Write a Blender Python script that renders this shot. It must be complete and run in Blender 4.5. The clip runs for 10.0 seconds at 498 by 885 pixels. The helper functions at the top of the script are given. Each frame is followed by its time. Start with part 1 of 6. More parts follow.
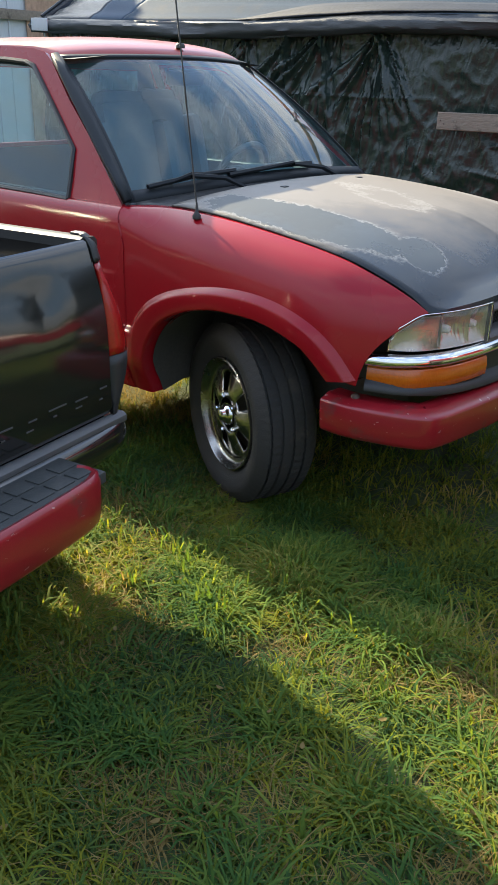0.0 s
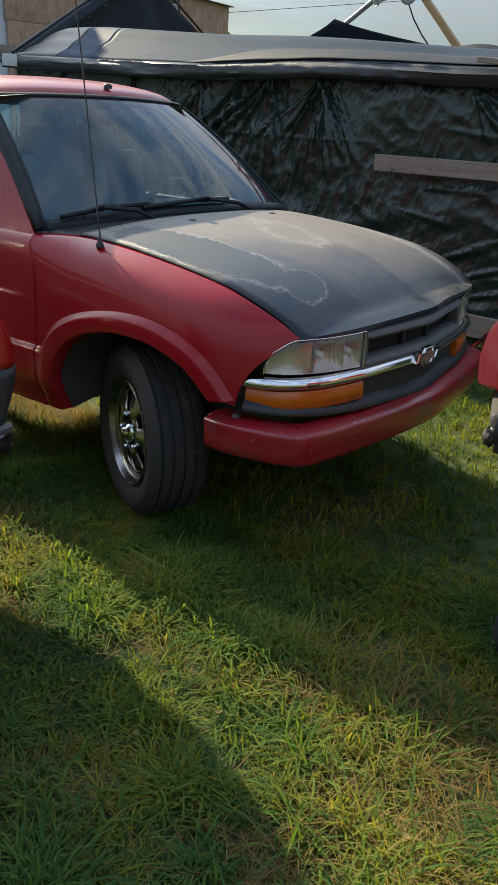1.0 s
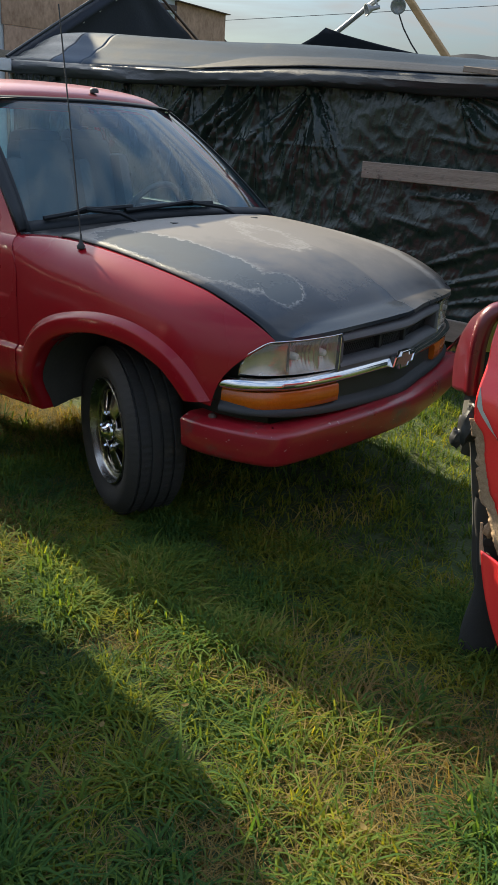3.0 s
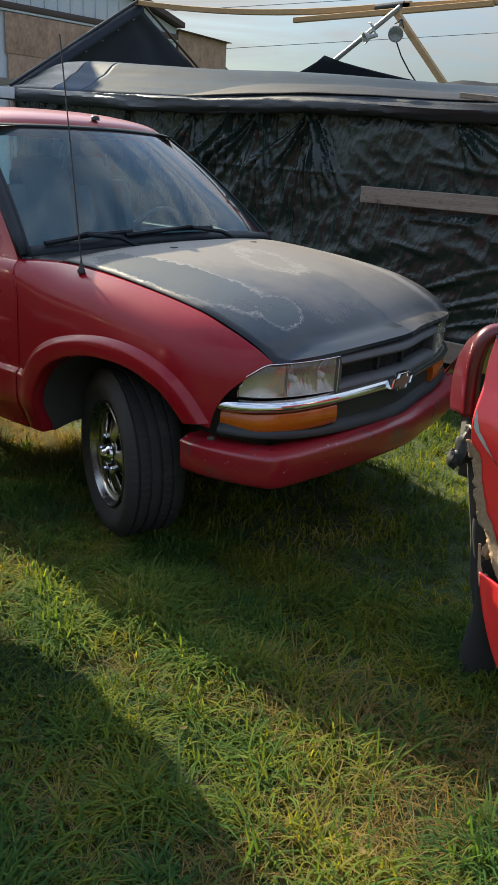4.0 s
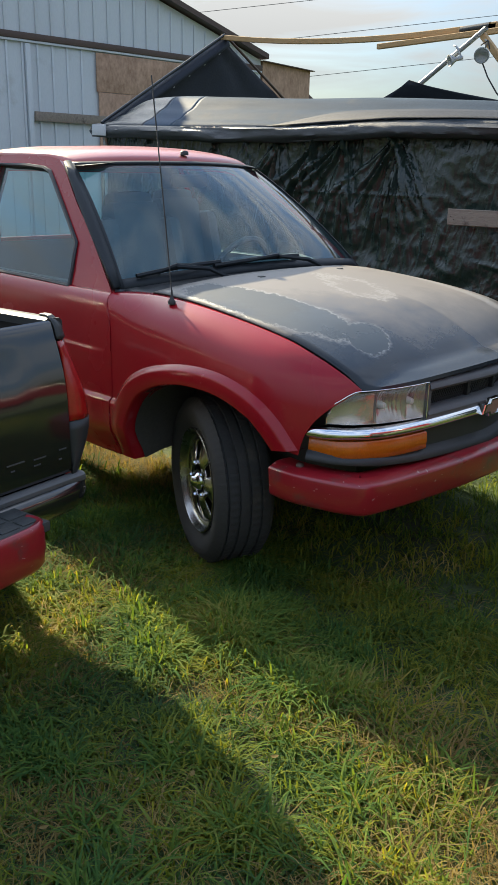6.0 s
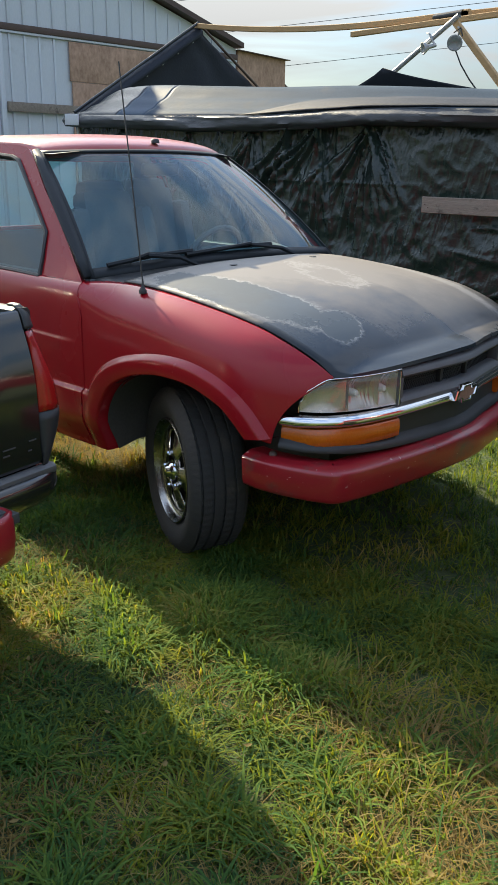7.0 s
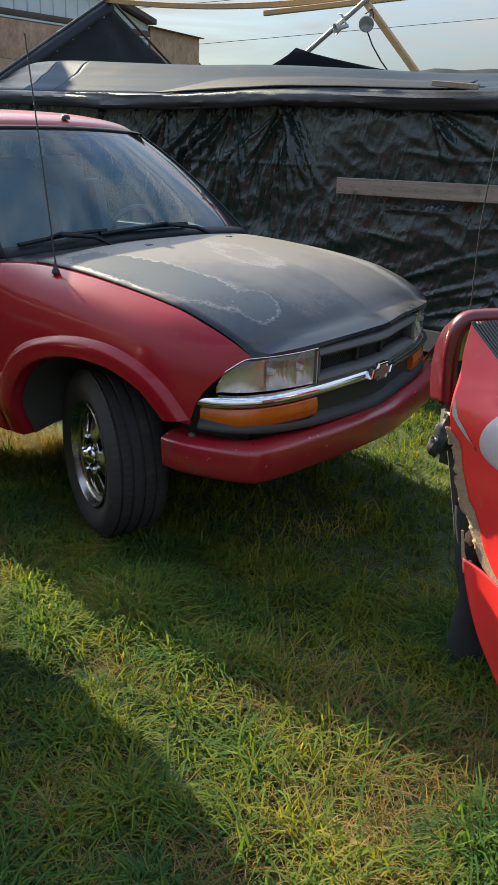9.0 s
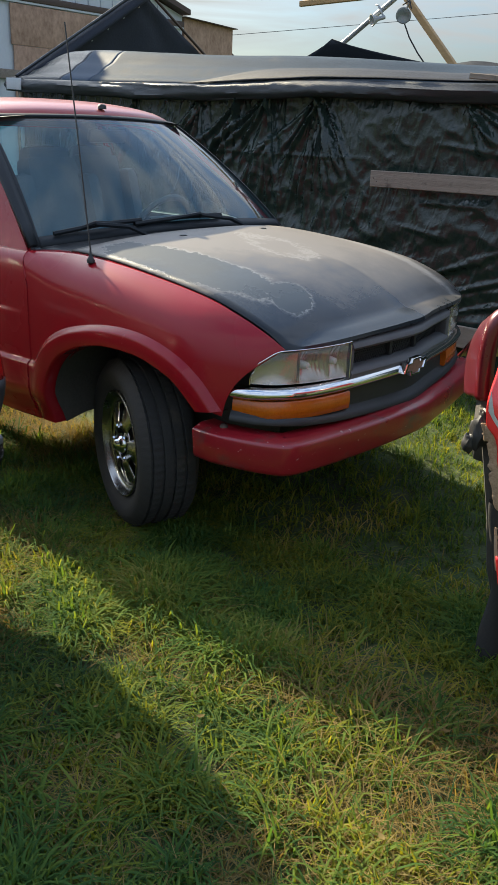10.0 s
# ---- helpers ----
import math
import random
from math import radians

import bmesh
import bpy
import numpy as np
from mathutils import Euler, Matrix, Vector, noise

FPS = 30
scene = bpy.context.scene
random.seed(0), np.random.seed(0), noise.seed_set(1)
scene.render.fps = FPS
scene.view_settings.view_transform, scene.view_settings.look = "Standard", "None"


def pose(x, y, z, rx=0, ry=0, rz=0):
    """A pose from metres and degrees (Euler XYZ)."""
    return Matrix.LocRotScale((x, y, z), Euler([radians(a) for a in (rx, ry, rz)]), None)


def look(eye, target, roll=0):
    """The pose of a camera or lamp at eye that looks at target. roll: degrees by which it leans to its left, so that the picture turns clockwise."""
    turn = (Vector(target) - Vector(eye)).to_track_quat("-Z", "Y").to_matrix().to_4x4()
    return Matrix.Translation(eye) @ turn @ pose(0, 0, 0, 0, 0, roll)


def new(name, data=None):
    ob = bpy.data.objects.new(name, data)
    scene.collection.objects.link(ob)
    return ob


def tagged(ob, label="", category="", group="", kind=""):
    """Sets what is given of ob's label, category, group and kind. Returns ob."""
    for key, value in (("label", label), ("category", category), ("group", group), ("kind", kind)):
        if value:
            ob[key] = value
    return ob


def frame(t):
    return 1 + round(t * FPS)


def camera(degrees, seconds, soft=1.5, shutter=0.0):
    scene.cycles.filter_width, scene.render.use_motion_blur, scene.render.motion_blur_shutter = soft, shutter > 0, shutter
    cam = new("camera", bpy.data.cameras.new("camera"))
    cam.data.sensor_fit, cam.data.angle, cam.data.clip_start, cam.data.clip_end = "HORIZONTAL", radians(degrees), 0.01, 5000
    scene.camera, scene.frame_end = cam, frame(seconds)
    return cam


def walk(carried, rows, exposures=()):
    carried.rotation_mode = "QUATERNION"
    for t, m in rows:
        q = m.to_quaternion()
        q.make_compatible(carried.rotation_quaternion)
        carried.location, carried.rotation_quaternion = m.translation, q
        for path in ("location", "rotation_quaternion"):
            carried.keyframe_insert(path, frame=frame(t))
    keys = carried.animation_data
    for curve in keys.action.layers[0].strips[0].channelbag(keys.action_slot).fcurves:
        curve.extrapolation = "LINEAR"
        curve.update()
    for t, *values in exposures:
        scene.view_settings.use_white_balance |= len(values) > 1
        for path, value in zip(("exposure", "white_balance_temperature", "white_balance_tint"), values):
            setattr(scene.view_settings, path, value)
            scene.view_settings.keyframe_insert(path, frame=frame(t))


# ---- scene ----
cam = camera(33.0, 10.0)
PATH = [
    (0, (1.805, -2.851, 1.468), (0.642, -1.433, 0.67), 1.5),
    (0.5, (2.064, -2.868, 1.493), (0.889, -1.421, 0.768), 2.1),
    (1, (2.182, -2.764, 1.499), (1.015, -1.311, 0.771), 3.1),
    (1.5, (2.227, -2.713, 1.502), (1.056, -1.253, 0.796), 3.4),
    (2, (2.241, -2.726, 1.494), (1.082, -1.26, 0.782), 3.7),
    (3.5, (2.271, -2.754, 1.496), (1.102, -1.296, 0.786), 3.7),
    (4, (2.278, -2.752, 1.498), (1.095, -1.281, 0.835), 3.5),
    (4.5, (2.28, -2.766, 1.507), (1.085, -1.307, 0.841), 3.3),
    (5, (2.27, -2.778, 1.516), (0.938, -1.429, 0.88), 1.6),
    (5.2, (2.277, -2.775, 1.518), (0.93, -1.431, 0.902), 1.4),
    (6.5, (2.274, -2.761, 1.509), (0.935, -1.412, 0.886), 1.1),
    (7, (2.289, -2.741, 1.502), (0.981, -1.368, 0.866), 1.0),
    (7.5, (2.302, -2.737, 1.499), (1.104, -1.272, 0.853), 1.6),
    (8, (2.299, -2.731, 1.499), (1.136, -1.241, 0.844), 1.8),
    (8.5, (2.3, -2.731, 1.496), (1.138, -1.244, 0.833), 1.6),
    (9, (2.293, -2.731, 1.494), (1.134, -1.246, 0.823), 1.7),
    (9.5, (2.286, -2.738, 1.495), (1.121, -1.261, 0.815), 1.7),
    (10, (2.272, -2.745, 1.49), (1.073, -1.3, 0.801), 2.3),
]
walk(cam, [(t, look(eye, target, roll)) for t, eye, target, roll in PATH], exposures=[(0.0, 1.86), (0.5, 1.50), (1.0, 1.14), (2.0, 1.10), (3.5, 1.16), (4.5, 1.20), (5.0, 1.18), (6.5, 1.56), (7.0, 1.54), (7.5, 1.58), (8.0, 1.44), (9.0, 1.36), (10.0, 1.34)])

# ---------------------------------------------------------------- light
SUN_FROM = Vector((-1.72, 0.42, 1.0)).normalized()
world = bpy.data.worlds.new("sky")
scene.world = world
world.use_nodes = True
wn, wl = world.node_tree.nodes, world.node_tree.links
wn.clear()
sky = wn.new("ShaderNodeTexSky")
sky.sky_type = "NISHITA"
sky.sun_disc = False
sky.sun_elevation = math.asin(SUN_FROM.z)
sky.sun_rotation = math.atan2(SUN_FROM.x, SUN_FROM.y)
sky.dust_density = 2.0
w_coord = wn.new("ShaderNodeTexCoord")
w_map = wn.new("ShaderNodeMapping")
w_map.inputs["Scale"].default_value = (1.2, 1.2, 5.5)
w_map.inputs["Rotation"].default_value = (0.10, 0.16, 0.3)
w_noise = wn.new("ShaderNodeTexNoise")
w_noise.inputs["Scale"].default_value = 3.1
w_noise.inputs["Detail"].default_value = 9.0
w_noise.inputs["Roughness"].default_value = 0.55
w_noise.inputs["Distortion"].default_value = 0.7
w_ramp = wn.new("ShaderNodeValToRGB")
w_ramp.color_ramp.elements[0].position = 0.40
w_ramp.color_ramp.elements[1].position = 0.62
w_mix = wn.new("ShaderNodeMix")
w_mix.data_type = "RGBA"
w_mix.inputs["B"].default_value = (5.75, 5.85, 5.80, 1)
# thin haze keeps the low sky dimmer than the sky overhead
w_sep = wn.new("ShaderNodeSeparateXYZ")
w_up = wn.new("ShaderNodeMapRange")
w_up.inputs["From Min"].default_value, w_up.inputs["From Max"].default_value = 0.05, 0.75
w_up.inputs["To Min"].default_value, w_up.inputs["To Max"].default_value = 0.31, 1.40
w_tint = wn.new("ShaderNodeVectorMath")
w_tint.operation = "MULTIPLY"
w_tint.inputs[1].default_value = (0.84, 1.0, 1.14)
w_scale = wn.new("ShaderNodeVectorMath")
w_scale.operation = "SCALE"
w_bg = wn.new("ShaderNodeBackground")
w_bg.inputs["Strength"].default_value = 0.097
w_out = wn.new("ShaderNodeOutputWorld")
wl.new(w_coord.outputs["Generated"], w_map.inputs["Vector"])
wl.new(w_map.outputs["Vector"], w_noise.inputs["Vector"])
wl.new(w_noise.outputs["Fac"], w_ramp.inputs["Fac"])
w_thin = wn.new("ShaderNodeMapRange")
w_thin.inputs["From Min"].default_value, w_thin.inputs["From Max"].default_value = 0.25, 0.75
w_thin.inputs["To Min"].default_value, w_thin.inputs["To Max"].default_value = 1.0, 0.45
w_cover = wn.new("ShaderNodeMath")
w_cover.operation = "MULTIPLY"
wl.new(w_sep.outputs["Z"], w_thin.inputs["Value"])
wl.new(w_ramp.outputs["Color"], w_cover.inputs[0])
wl.new(w_thin.outputs["Result"], w_cover.inputs[1])
wl.new(w_cover.outputs[0], w_mix.inputs["Factor"])
wl.new(sky.outputs["Color"], w_tint.inputs[0])
wl.new(w_tint.outputs["Vector"], w_mix.inputs["A"])
wl.new(w_coord.outputs["Generated"], w_sep.inputs["Vector"])
wl.new(w_sep.outputs["Z"], w_up.inputs["Value"])
wl.new(w_mix.outputs["Result"], w_scale.inputs[0])
wl.new(w_up.outputs["Result"], w_scale.inputs["Scale"])
wl.new(w_scale.outputs["Vector"], w_bg.inputs["Color"])
wl.new(w_bg.outputs["Background"], w_out.inputs["Surface"])

sun = new("sun", bpy.data.lights.new("sun", "SUN"))
sun.data.energy = 5.0
sun.data.angle = radians(0.6)
sun.data.color = (1.0, 0.87, 0.62)
sun.matrix_world = look(SUN_FROM * 30, (0, 0, 0))


# ---------------------------------------------------------------- materials
def ramp_of(nodes, stops):
    r = nodes.new("ShaderNodeValToRGB")
    e = r.color_ramp.elements
    while len(e) < len(stops):
        e.new(0.5)
    for el, (p, c) in zip(e, stops):
        el.position, el.color = p, (*c, 1) if len(c) == 3 else c
    return r


def surface(name, dark, light, rough=0.5, metal=0.0, scale=6.0, fine=120.0, bump=0.15, spread=0.25, coat=0.0,
            stretch=(1, 1, 1), spec=0.5, dirt=None, dirt_amount=0.0, dirt_scale=3.0, rough_var=0.1, per_piece=0.0):
    """A surface whose colour wanders between dark and light at two scales, with fine relief and shaped dirt."""
    m = bpy.data.materials.new(name)
    m.use_nodes = True
    n, l = m.node_tree.nodes, m.node_tree.links
    b = n["Principled BSDF"]
    tc = n.new("ShaderNodeTexCoord")
    mp = n.new("ShaderNodeMapping")
    mp.inputs["Scale"].default_value = stretch
    l.new(tc.outputs["Object"], mp.inputs["Vector"])
    n1, n2 = n.new("ShaderNodeTexNoise"), n.new("ShaderNodeTexNoise")
    n1.inputs["Scale"].default_value, n1.inputs["Detail"].default_value = scale, 5
    n2.inputs["Scale"].default_value, n2.inputs["Detail"].default_value = fine, 3
    for q in (n1, n2):
        l.new(mp.outputs["Vector"], q.inputs["Vector"])
    mx = n.new("ShaderNodeMath")
    mx.operation = "MULTIPLY_ADD"
    mx.inputs[1].default_value = 0.45
    l.new(n2.outputs["Fac"], mx.inputs[0])
    sub = n.new("ShaderNodeMath")
    sub.operation = "MULTIPLY"
    sub.inputs[1].default_value = 0.55
    l.new(n1.outputs["Fac"], sub.inputs[0])
    l.new(sub.outputs[0], mx.inputs[2])
    r = ramp_of(n, [(0.5 - spread, dark), (0.5 + spread, light)])
    last = mx.outputs[0]
    if per_piece:
        info, add = n.new("ShaderNodeObjectInfo"), n.new("ShaderNodeMath")
        add.operation = "MULTIPLY_ADD"
        add.inputs[1].default_value = per_piece
        l.new(info.outputs["Random"], add.inputs[0])
        l.new(last, add.inputs[2])
        last = add.outputs[0]
    l.new(last, r.inputs["Fac"])
    colour = r.outputs["Color"]
    if dirt:
        n3 = n.new("ShaderNodeTexNoise")
        n3.inputs["Scale"].default_value, n3.inputs["Detail"].default_value = dirt_scale, 8
        n3.inputs["Roughness"].default_value = 0.65
        l.new(tc.outputs["Object"], n3.inputs["Vector"])
        dr = ramp_of(n, [(0.62 - dirt_amount, (0, 0, 0)), (0.78 - dirt_amount * 0.6, (1, 1, 1))])
        l.new(n3.outputs["Fac"], dr.inputs["Fac"])
        dm = n.new("ShaderNodeMix")
        dm.data_type = "RGBA"
        dm.inputs["B"].default_value = (*dirt, 1)
        l.new(dr.outputs["Color"], dm.inputs["Factor"])
        l.new(colour, dm.inputs["A"])
        colour = dm.outputs["Result"]
    l.new(colour, b.inputs["Base Color"])
    rr = n.new("ShaderNodeMapRange")
    rr.inputs["To Min"].default_value, rr.inputs["To Max"].default_value = rough - rough_var, rough + rough_var
    l.new(n1.outputs["Fac"], rr.inputs["Value"])
    l.new(rr.outputs["Result"], b.inputs["Roughness"])
    b.inputs["Metallic"].default_value = metal
    b.inputs["Specular IOR Level"].default_value = spec
    b.inputs["Coat Weight"].default_value = coat
    b.inputs["Coat Roughness"].default_value = 0.12
    if bump:
        bp = n.new("ShaderNodeBump")
        bp.inputs["Strength"].default_value, bp.inputs["Distance"].default_value = bump, 0.01
        l.new(n2.outputs["Fac"], bp.inputs["Height"])
        l.new(bp.outputs["Normal"], b.inputs["Normal"])
    return m


def pane(name, tint, veil):
    """Thin tinted glass: what is behind it, a clear reflection that grows at low angles, and a dust film whose pale
    teal stands in for reflected sky.
    """
    m = bpy.data.materials.new(name)
    m.use_nodes = True
    n, l = m.node_tree.nodes, m.node_tree.links
    n.remove(n["Principled BSDF"])
    tr, gl, df = n.new("ShaderNodeBsdfTransparent"), n.new("ShaderNodeBsdfGlossy"), n.new("ShaderNodeBsdfDiffuse")
    lw, pw, fr, m1, m2 = n.new("ShaderNodeLayerWeight"), n.new("ShaderNodeMath"), n.new("ShaderNodeMapRange"), n.new("ShaderNodeMixShader"), n.new("ShaderNodeMixShader")
    tc, nz, mr = n.new("ShaderNodeTexCoord"), n.new("ShaderNodeTexNoise"), n.new("ShaderNodeMapRange")
    tr.inputs["Color"].default_value = (*tint, 1)
    gl.inputs["Roughness"].default_value = 0.02
    df.inputs["Color"].default_value = (0.38, 0.60, 0.64, 1)
    lw.inputs["Blend"].default_value = 0.5
    pw.operation = "POWER"
    pw.inputs[1].default_value = 4.0
    fr.inputs["To Min"].default_value, fr.inputs["To Max"].default_value = 0.06, 1.0
    l.new(lw.outputs["Facing"], pw.inputs[0])
    l.new(pw.outputs[0], fr.inputs["Value"])
    nz.inputs["Scale"].default_value, nz.inputs["Detail"].default_value = 3.5, 5
    mr.inputs["To Min"].default_value, mr.inputs["To Max"].default_value = veil * 0.6, veil * 1.4
    l.new(tc.outputs["Object"], nz.inputs["Vector"])
    l.new(nz.outputs["Fac"], mr.inputs["Value"])
    l.new(mr.outputs["Result"], m1.inputs["Fac"])
    l.new(tr.outputs["BSDF"], m1.inputs[1])
    l.new(df.outputs["BSDF"], m1.inputs[2])
    l.new(fr.outputs["Result"], m2.inputs["Fac"])
    l.new(m1.outputs["Shader"], m2.inputs[1])
    l.new(gl.outputs["BSDF"], m2.inputs[2])
    l.new(m2.outputs["Shader"], n["Material Output"].inputs["Surface"])
    return m


RED = surface("red_paint", (0.24, 0.0045, 0.010), (0.31, 0.009, 0.017), 0.26, scale=2.5, fine=400, bump=0.004, coat=0.40, spec=0.20)
# oxidised roof red, its colour paled further for sun and sky sheen
RED_SHEEN = surface("faded_red_paint_with_sheen", (0.34, 0.055, 0.055), (0.46, 0.12, 0.105), 0.36, scale=3.5, fine=300, bump=0.006, coat=0.5, spec=0.4)
RED_WORN = surface("worn_red_bumper_paint", (0.22, 0.007, 0.014), (0.30, 0.013, 0.022), 0.30, scale=5, fine=260, bump=0.02, coat=0.45,
                   dirt=(0.10, 0.05, 0.045), dirt_amount=0.06, dirt_scale=7)


def chip(m, colour, scale, level):
    """Small chips and scratches where the paint is knocked off."""
    n, l = m.node_tree.nodes, m.node_tree.links
    b = n["Principled BSDF"]
    old = b.inputs["Base Color"].links[0].from_socket
    tc, mp, nz = n.new("ShaderNodeTexCoord"), n.new("ShaderNodeMapping"), n.new("ShaderNodeTexNoise")
    mp.inputs["Scale"].default_value = (1.0, 1.0, 2.2)
    mp.inputs["Rotation"].default_value = (0.5, 0.2, 0.3)
    nz.inputs["Scale"].default_value, nz.inputs["Detail"].default_value, nz.inputs["Roughness"].default_value = scale, 4, 0.6
    r = ramp_of(n, [(level, (0, 0, 0)), (level + 0.02, (1, 1, 1))])
    mx = n.new("ShaderNodeMix")
    mx.data_type = "RGBA"
    mx.inputs["B"].default_value = (*colour, 1)
    l.new(tc.outputs["Object"], mp.inputs["Vector"])
    l.new(mp.outputs["Vector"], nz.inputs["Vector"])
    l.new(nz.outputs["Fac"], r.inputs["Fac"])
    l.new(r.outputs["Color"], mx.inputs["Factor"])
    l.new(old, mx.inputs["A"])
    l.new(mx.outputs["Result"], b.inputs["Base Color"])


chip(RED_WORN, (0.44, 0.26, 0.24), 34.0, 0.675)
BLACK_PAINT = surface("black_car_paint", (0.010, 0.010, 0.009), (0.018, 0.017, 0.015), 0.10, scale=2, fine=300, bump=0.003, coat=1.0, rough_var=0.04,
                      dirt=(0.05, 0.048, 0.04), dirt_amount=0.03, dirt_scale=3)
BLACK_PLASTIC = surface("black_plastic", (0.014, 0.015, 0.016), (0.030, 0.031, 0.032), 0.48, scale=9, fine=350, bump=0.08)
MOULDING = surface("black_rubber_moulding", (0.010, 0.013, 0.016), (0.020, 0.024, 0.028), 0.5, scale=9, fine=350, bump=0.04, spec=0.22)
GREY_PLASTIC = surface("faded_grey_plastic", (0.075, 0.076, 0.078), (0.13, 0.13, 0.13), 0.55, scale=8, fine=300, bump=0.08)
RUBBER = surface("tyre_rubber", (0.020, 0.020, 0.020), (0.036, 0.035, 0.033), 0.8, scale=7, fine=160, bump=0.2, dirt=(0.06, 0.05, 0.04), dirt_amount=0.05, dirt_scale=9)
PAD = surface("worn_step_pad", (0.030, 0.034, 0.034), (0.058, 0.062, 0.060), 0.62, scale=9, fine=160, bump=0.12, dirt=(0.10, 0.095, 0.085), dirt_amount=0.06, dirt_scale=11)
BADGE_BROWN = surface("worn_badge_face", (0.16, 0.075, 0.05), (0.28, 0.16, 0.11), 0.5, scale=30, fine=120, bump=0.05)
WORN_MARK = surface("worn_marks", (0.04, 0.042, 0.04), (0.085, 0.086, 0.082), 0.5, scale=30, fine=200, bump=0.05)
CHROME = surface("chrome", (0.70, 0.71, 0.72), (0.86, 0.86, 0.86), 0.09, metal=1.0, scale=12, fine=200, bump=0.01, rough_var=0.05)
RIM_METAL = surface("dull_chrome_wheel", (0.30, 0.29, 0.27), (0.50, 0.49, 0.46), 0.26, metal=1.0, scale=14, fine=150, bump=0.04, dirt=(0.12, 0.09, 0.06), dirt_amount=0.05, dirt_scale=14)
STEEL = surface("galvanised_steel", (0.30, 0.32, 0.34), (0.46, 0.48, 0.49), 0.5, metal=0.45, scale=10, fine=90, bump=0.05)
AMBER = surface("amber_lens_plastic", (0.42, 0.080, 0.005), (0.58, 0.135, 0.009), 0.18, scale=8, fine=90, bump=0.10, coat=0.4, stretch=(1, 3, 1))
TAIL_RED = surface("red_lens_plastic", (0.26, 0.006, 0.006), (0.40, 0.014, 0.012), 0.18, scale=8, fine=120, bump=0.08, coat=0.4)
WHITE_LENS = surface("milky_lens_plastic", (0.62, 0.60, 0.58), (0.80, 0.78, 0.76), 0.2, scale=8, fine=120, bump=0.05)
REFLECTOR = surface("lamp_reflector", (0.40, 0.355, 0.32), (0.66, 0.60, 0.55), 0.24, metal=0.8, scale=20, fine=80, bump=0.06)
DARK = surface("dark_underbody", (0.035, 0.034, 0.030), (0.070, 0.064, 0.055), 0.85, scale=6, fine=80, bump=0.2)
SEAT_CLOTH = surface("grey_seat_cloth", (0.060, 0.084, 0.108), (0.10, 0.13, 0.16), 0.85, scale=9, fine=90, bump=0.01)
DASH = surface("dark_grey_dash", (0.040, 0.046, 0.052), (0.075, 0.084, 0.092), 0.7, scale=9, fine=90, bump=0.02)


def tarp_material():
    """Woven black plastic sheet: cool sheen, sharp crumples over broad dents."""
    m = surface("black_tarpaulin", (0.011, 0.022, 0.019), (0.024, 0.042, 0.036), 0.25, spec=0.50, scale=2.2, fine=55, bump=0.0, spread=0.3,
                dirt=(0.020, 0.030, 0.022), dirt_amount=0.06, dirt_scale=1.7)
    n, l = m.node_tree.nodes, m.node_tree.links
    b, tc = n["Principled BSDF"], n.new("ShaderNodeTexCoord")
    last = None
    for turn, stretch, scale, depth in ((25, (1, 1, 0.55), 6.0, 0.009), (-35, (1, 1, 0.7), 17.0, 0.006), (10, (1, 1, 1), 55.0, 0.003), (12, (1, 1, 9), 26.0, 0.016), (24, (1, 1, 6), 11.0, 0.030), (-7, (1, 1, 7), 16.0, 0.018)):
        mp, nz, bp = n.new("ShaderNodeMapping"), n.new("ShaderNodeTexNoise"), n.new("ShaderNodeBump")
        mp.vector_type = "TEXTURE"
        mp.inputs["Rotation"].default_value = (0, radians(turn), 0)
        mp.inputs["Scale"].default_value = stretch
        nz.noise_type = "RIDGED_MULTIFRACTAL"
        nz.inputs["Scale"].default_value, nz.inputs["Detail"].default_value, nz.inputs["Distortion"].default_value = scale, 3, 0.6
        bp.inputs["Strength"].default_value, bp.inputs["Distance"].default_value = 0.55, depth
        l.new(tc.outputs["Object"], mp.inputs["Vector"])
        l.new(mp.outputs["Vector"], nz.inputs["Vector"])
        l.new(nz.outputs["Fac"], bp.inputs["Height"])
        if last:
            l.new(last, bp.inputs["Normal"])
        last = bp.outputs["Normal"]
    l.new(last, b.inputs["Normal"])
    return m


TARP = tarp_material()
ROOF_TARP = surface("silver_grey_tarpaulin", (0.036, 0.052, 0.073), (0.064, 0.090, 0.122), 0.66, spec=0.04, scale=2.5, fine=60, bump=0.15, stretch=(1, 3, 3),
                    dirt=(0.075, 0.085, 0.095), dirt_amount=0.05, dirt_scale=3)
WHITE_TARP = surface("white_tarpaulin_patch", (0.056, 0.080, 0.112), (0.080, 0.110, 0.150), 0.6, spec=0.05, scale=4, fine=80, bump=0.15)
HEM_TARP = surface("black_hem_tarpaulin", (0.020, 0.024, 0.029), (0.038, 0.044, 0.050), 0.36, scale=4, fine=50, bump=0.25, stretch=(1, 4, 4))
NIGHT_TARP = surface("navy_black_tarpaulin", (0.014, 0.018, 0.026), (0.026, 0.032, 0.043), 0.6, spec=0.22, scale=4, fine=50, bump=0.2)
WOOD_GREY = surface("weathered_board", (0.16, 0.125, 0.095), (0.34, 0.29, 0.24), 0.8, scale=5, fine=60, bump=0.35, stretch=(0.35, 6, 6),
                    dirt=(0.05, 0.04, 0.03), dirt_amount=0.04, dirt_scale=9)
WOOD_NEW = surface("pine_timber", (0.36, 0.21, 0.085), (0.56, 0.37, 0.18), 0.7, scale=4, fine=50, bump=0.25, stretch=(0.35, 6, 6))
OSB = surface("strand_board", (0.29, 0.175, 0.115), (0.50, 0.325, 0.225), 0.8, scale=7, fine=28, bump=0.3, stretch=(1, 1, 0.6), spread=0.16)
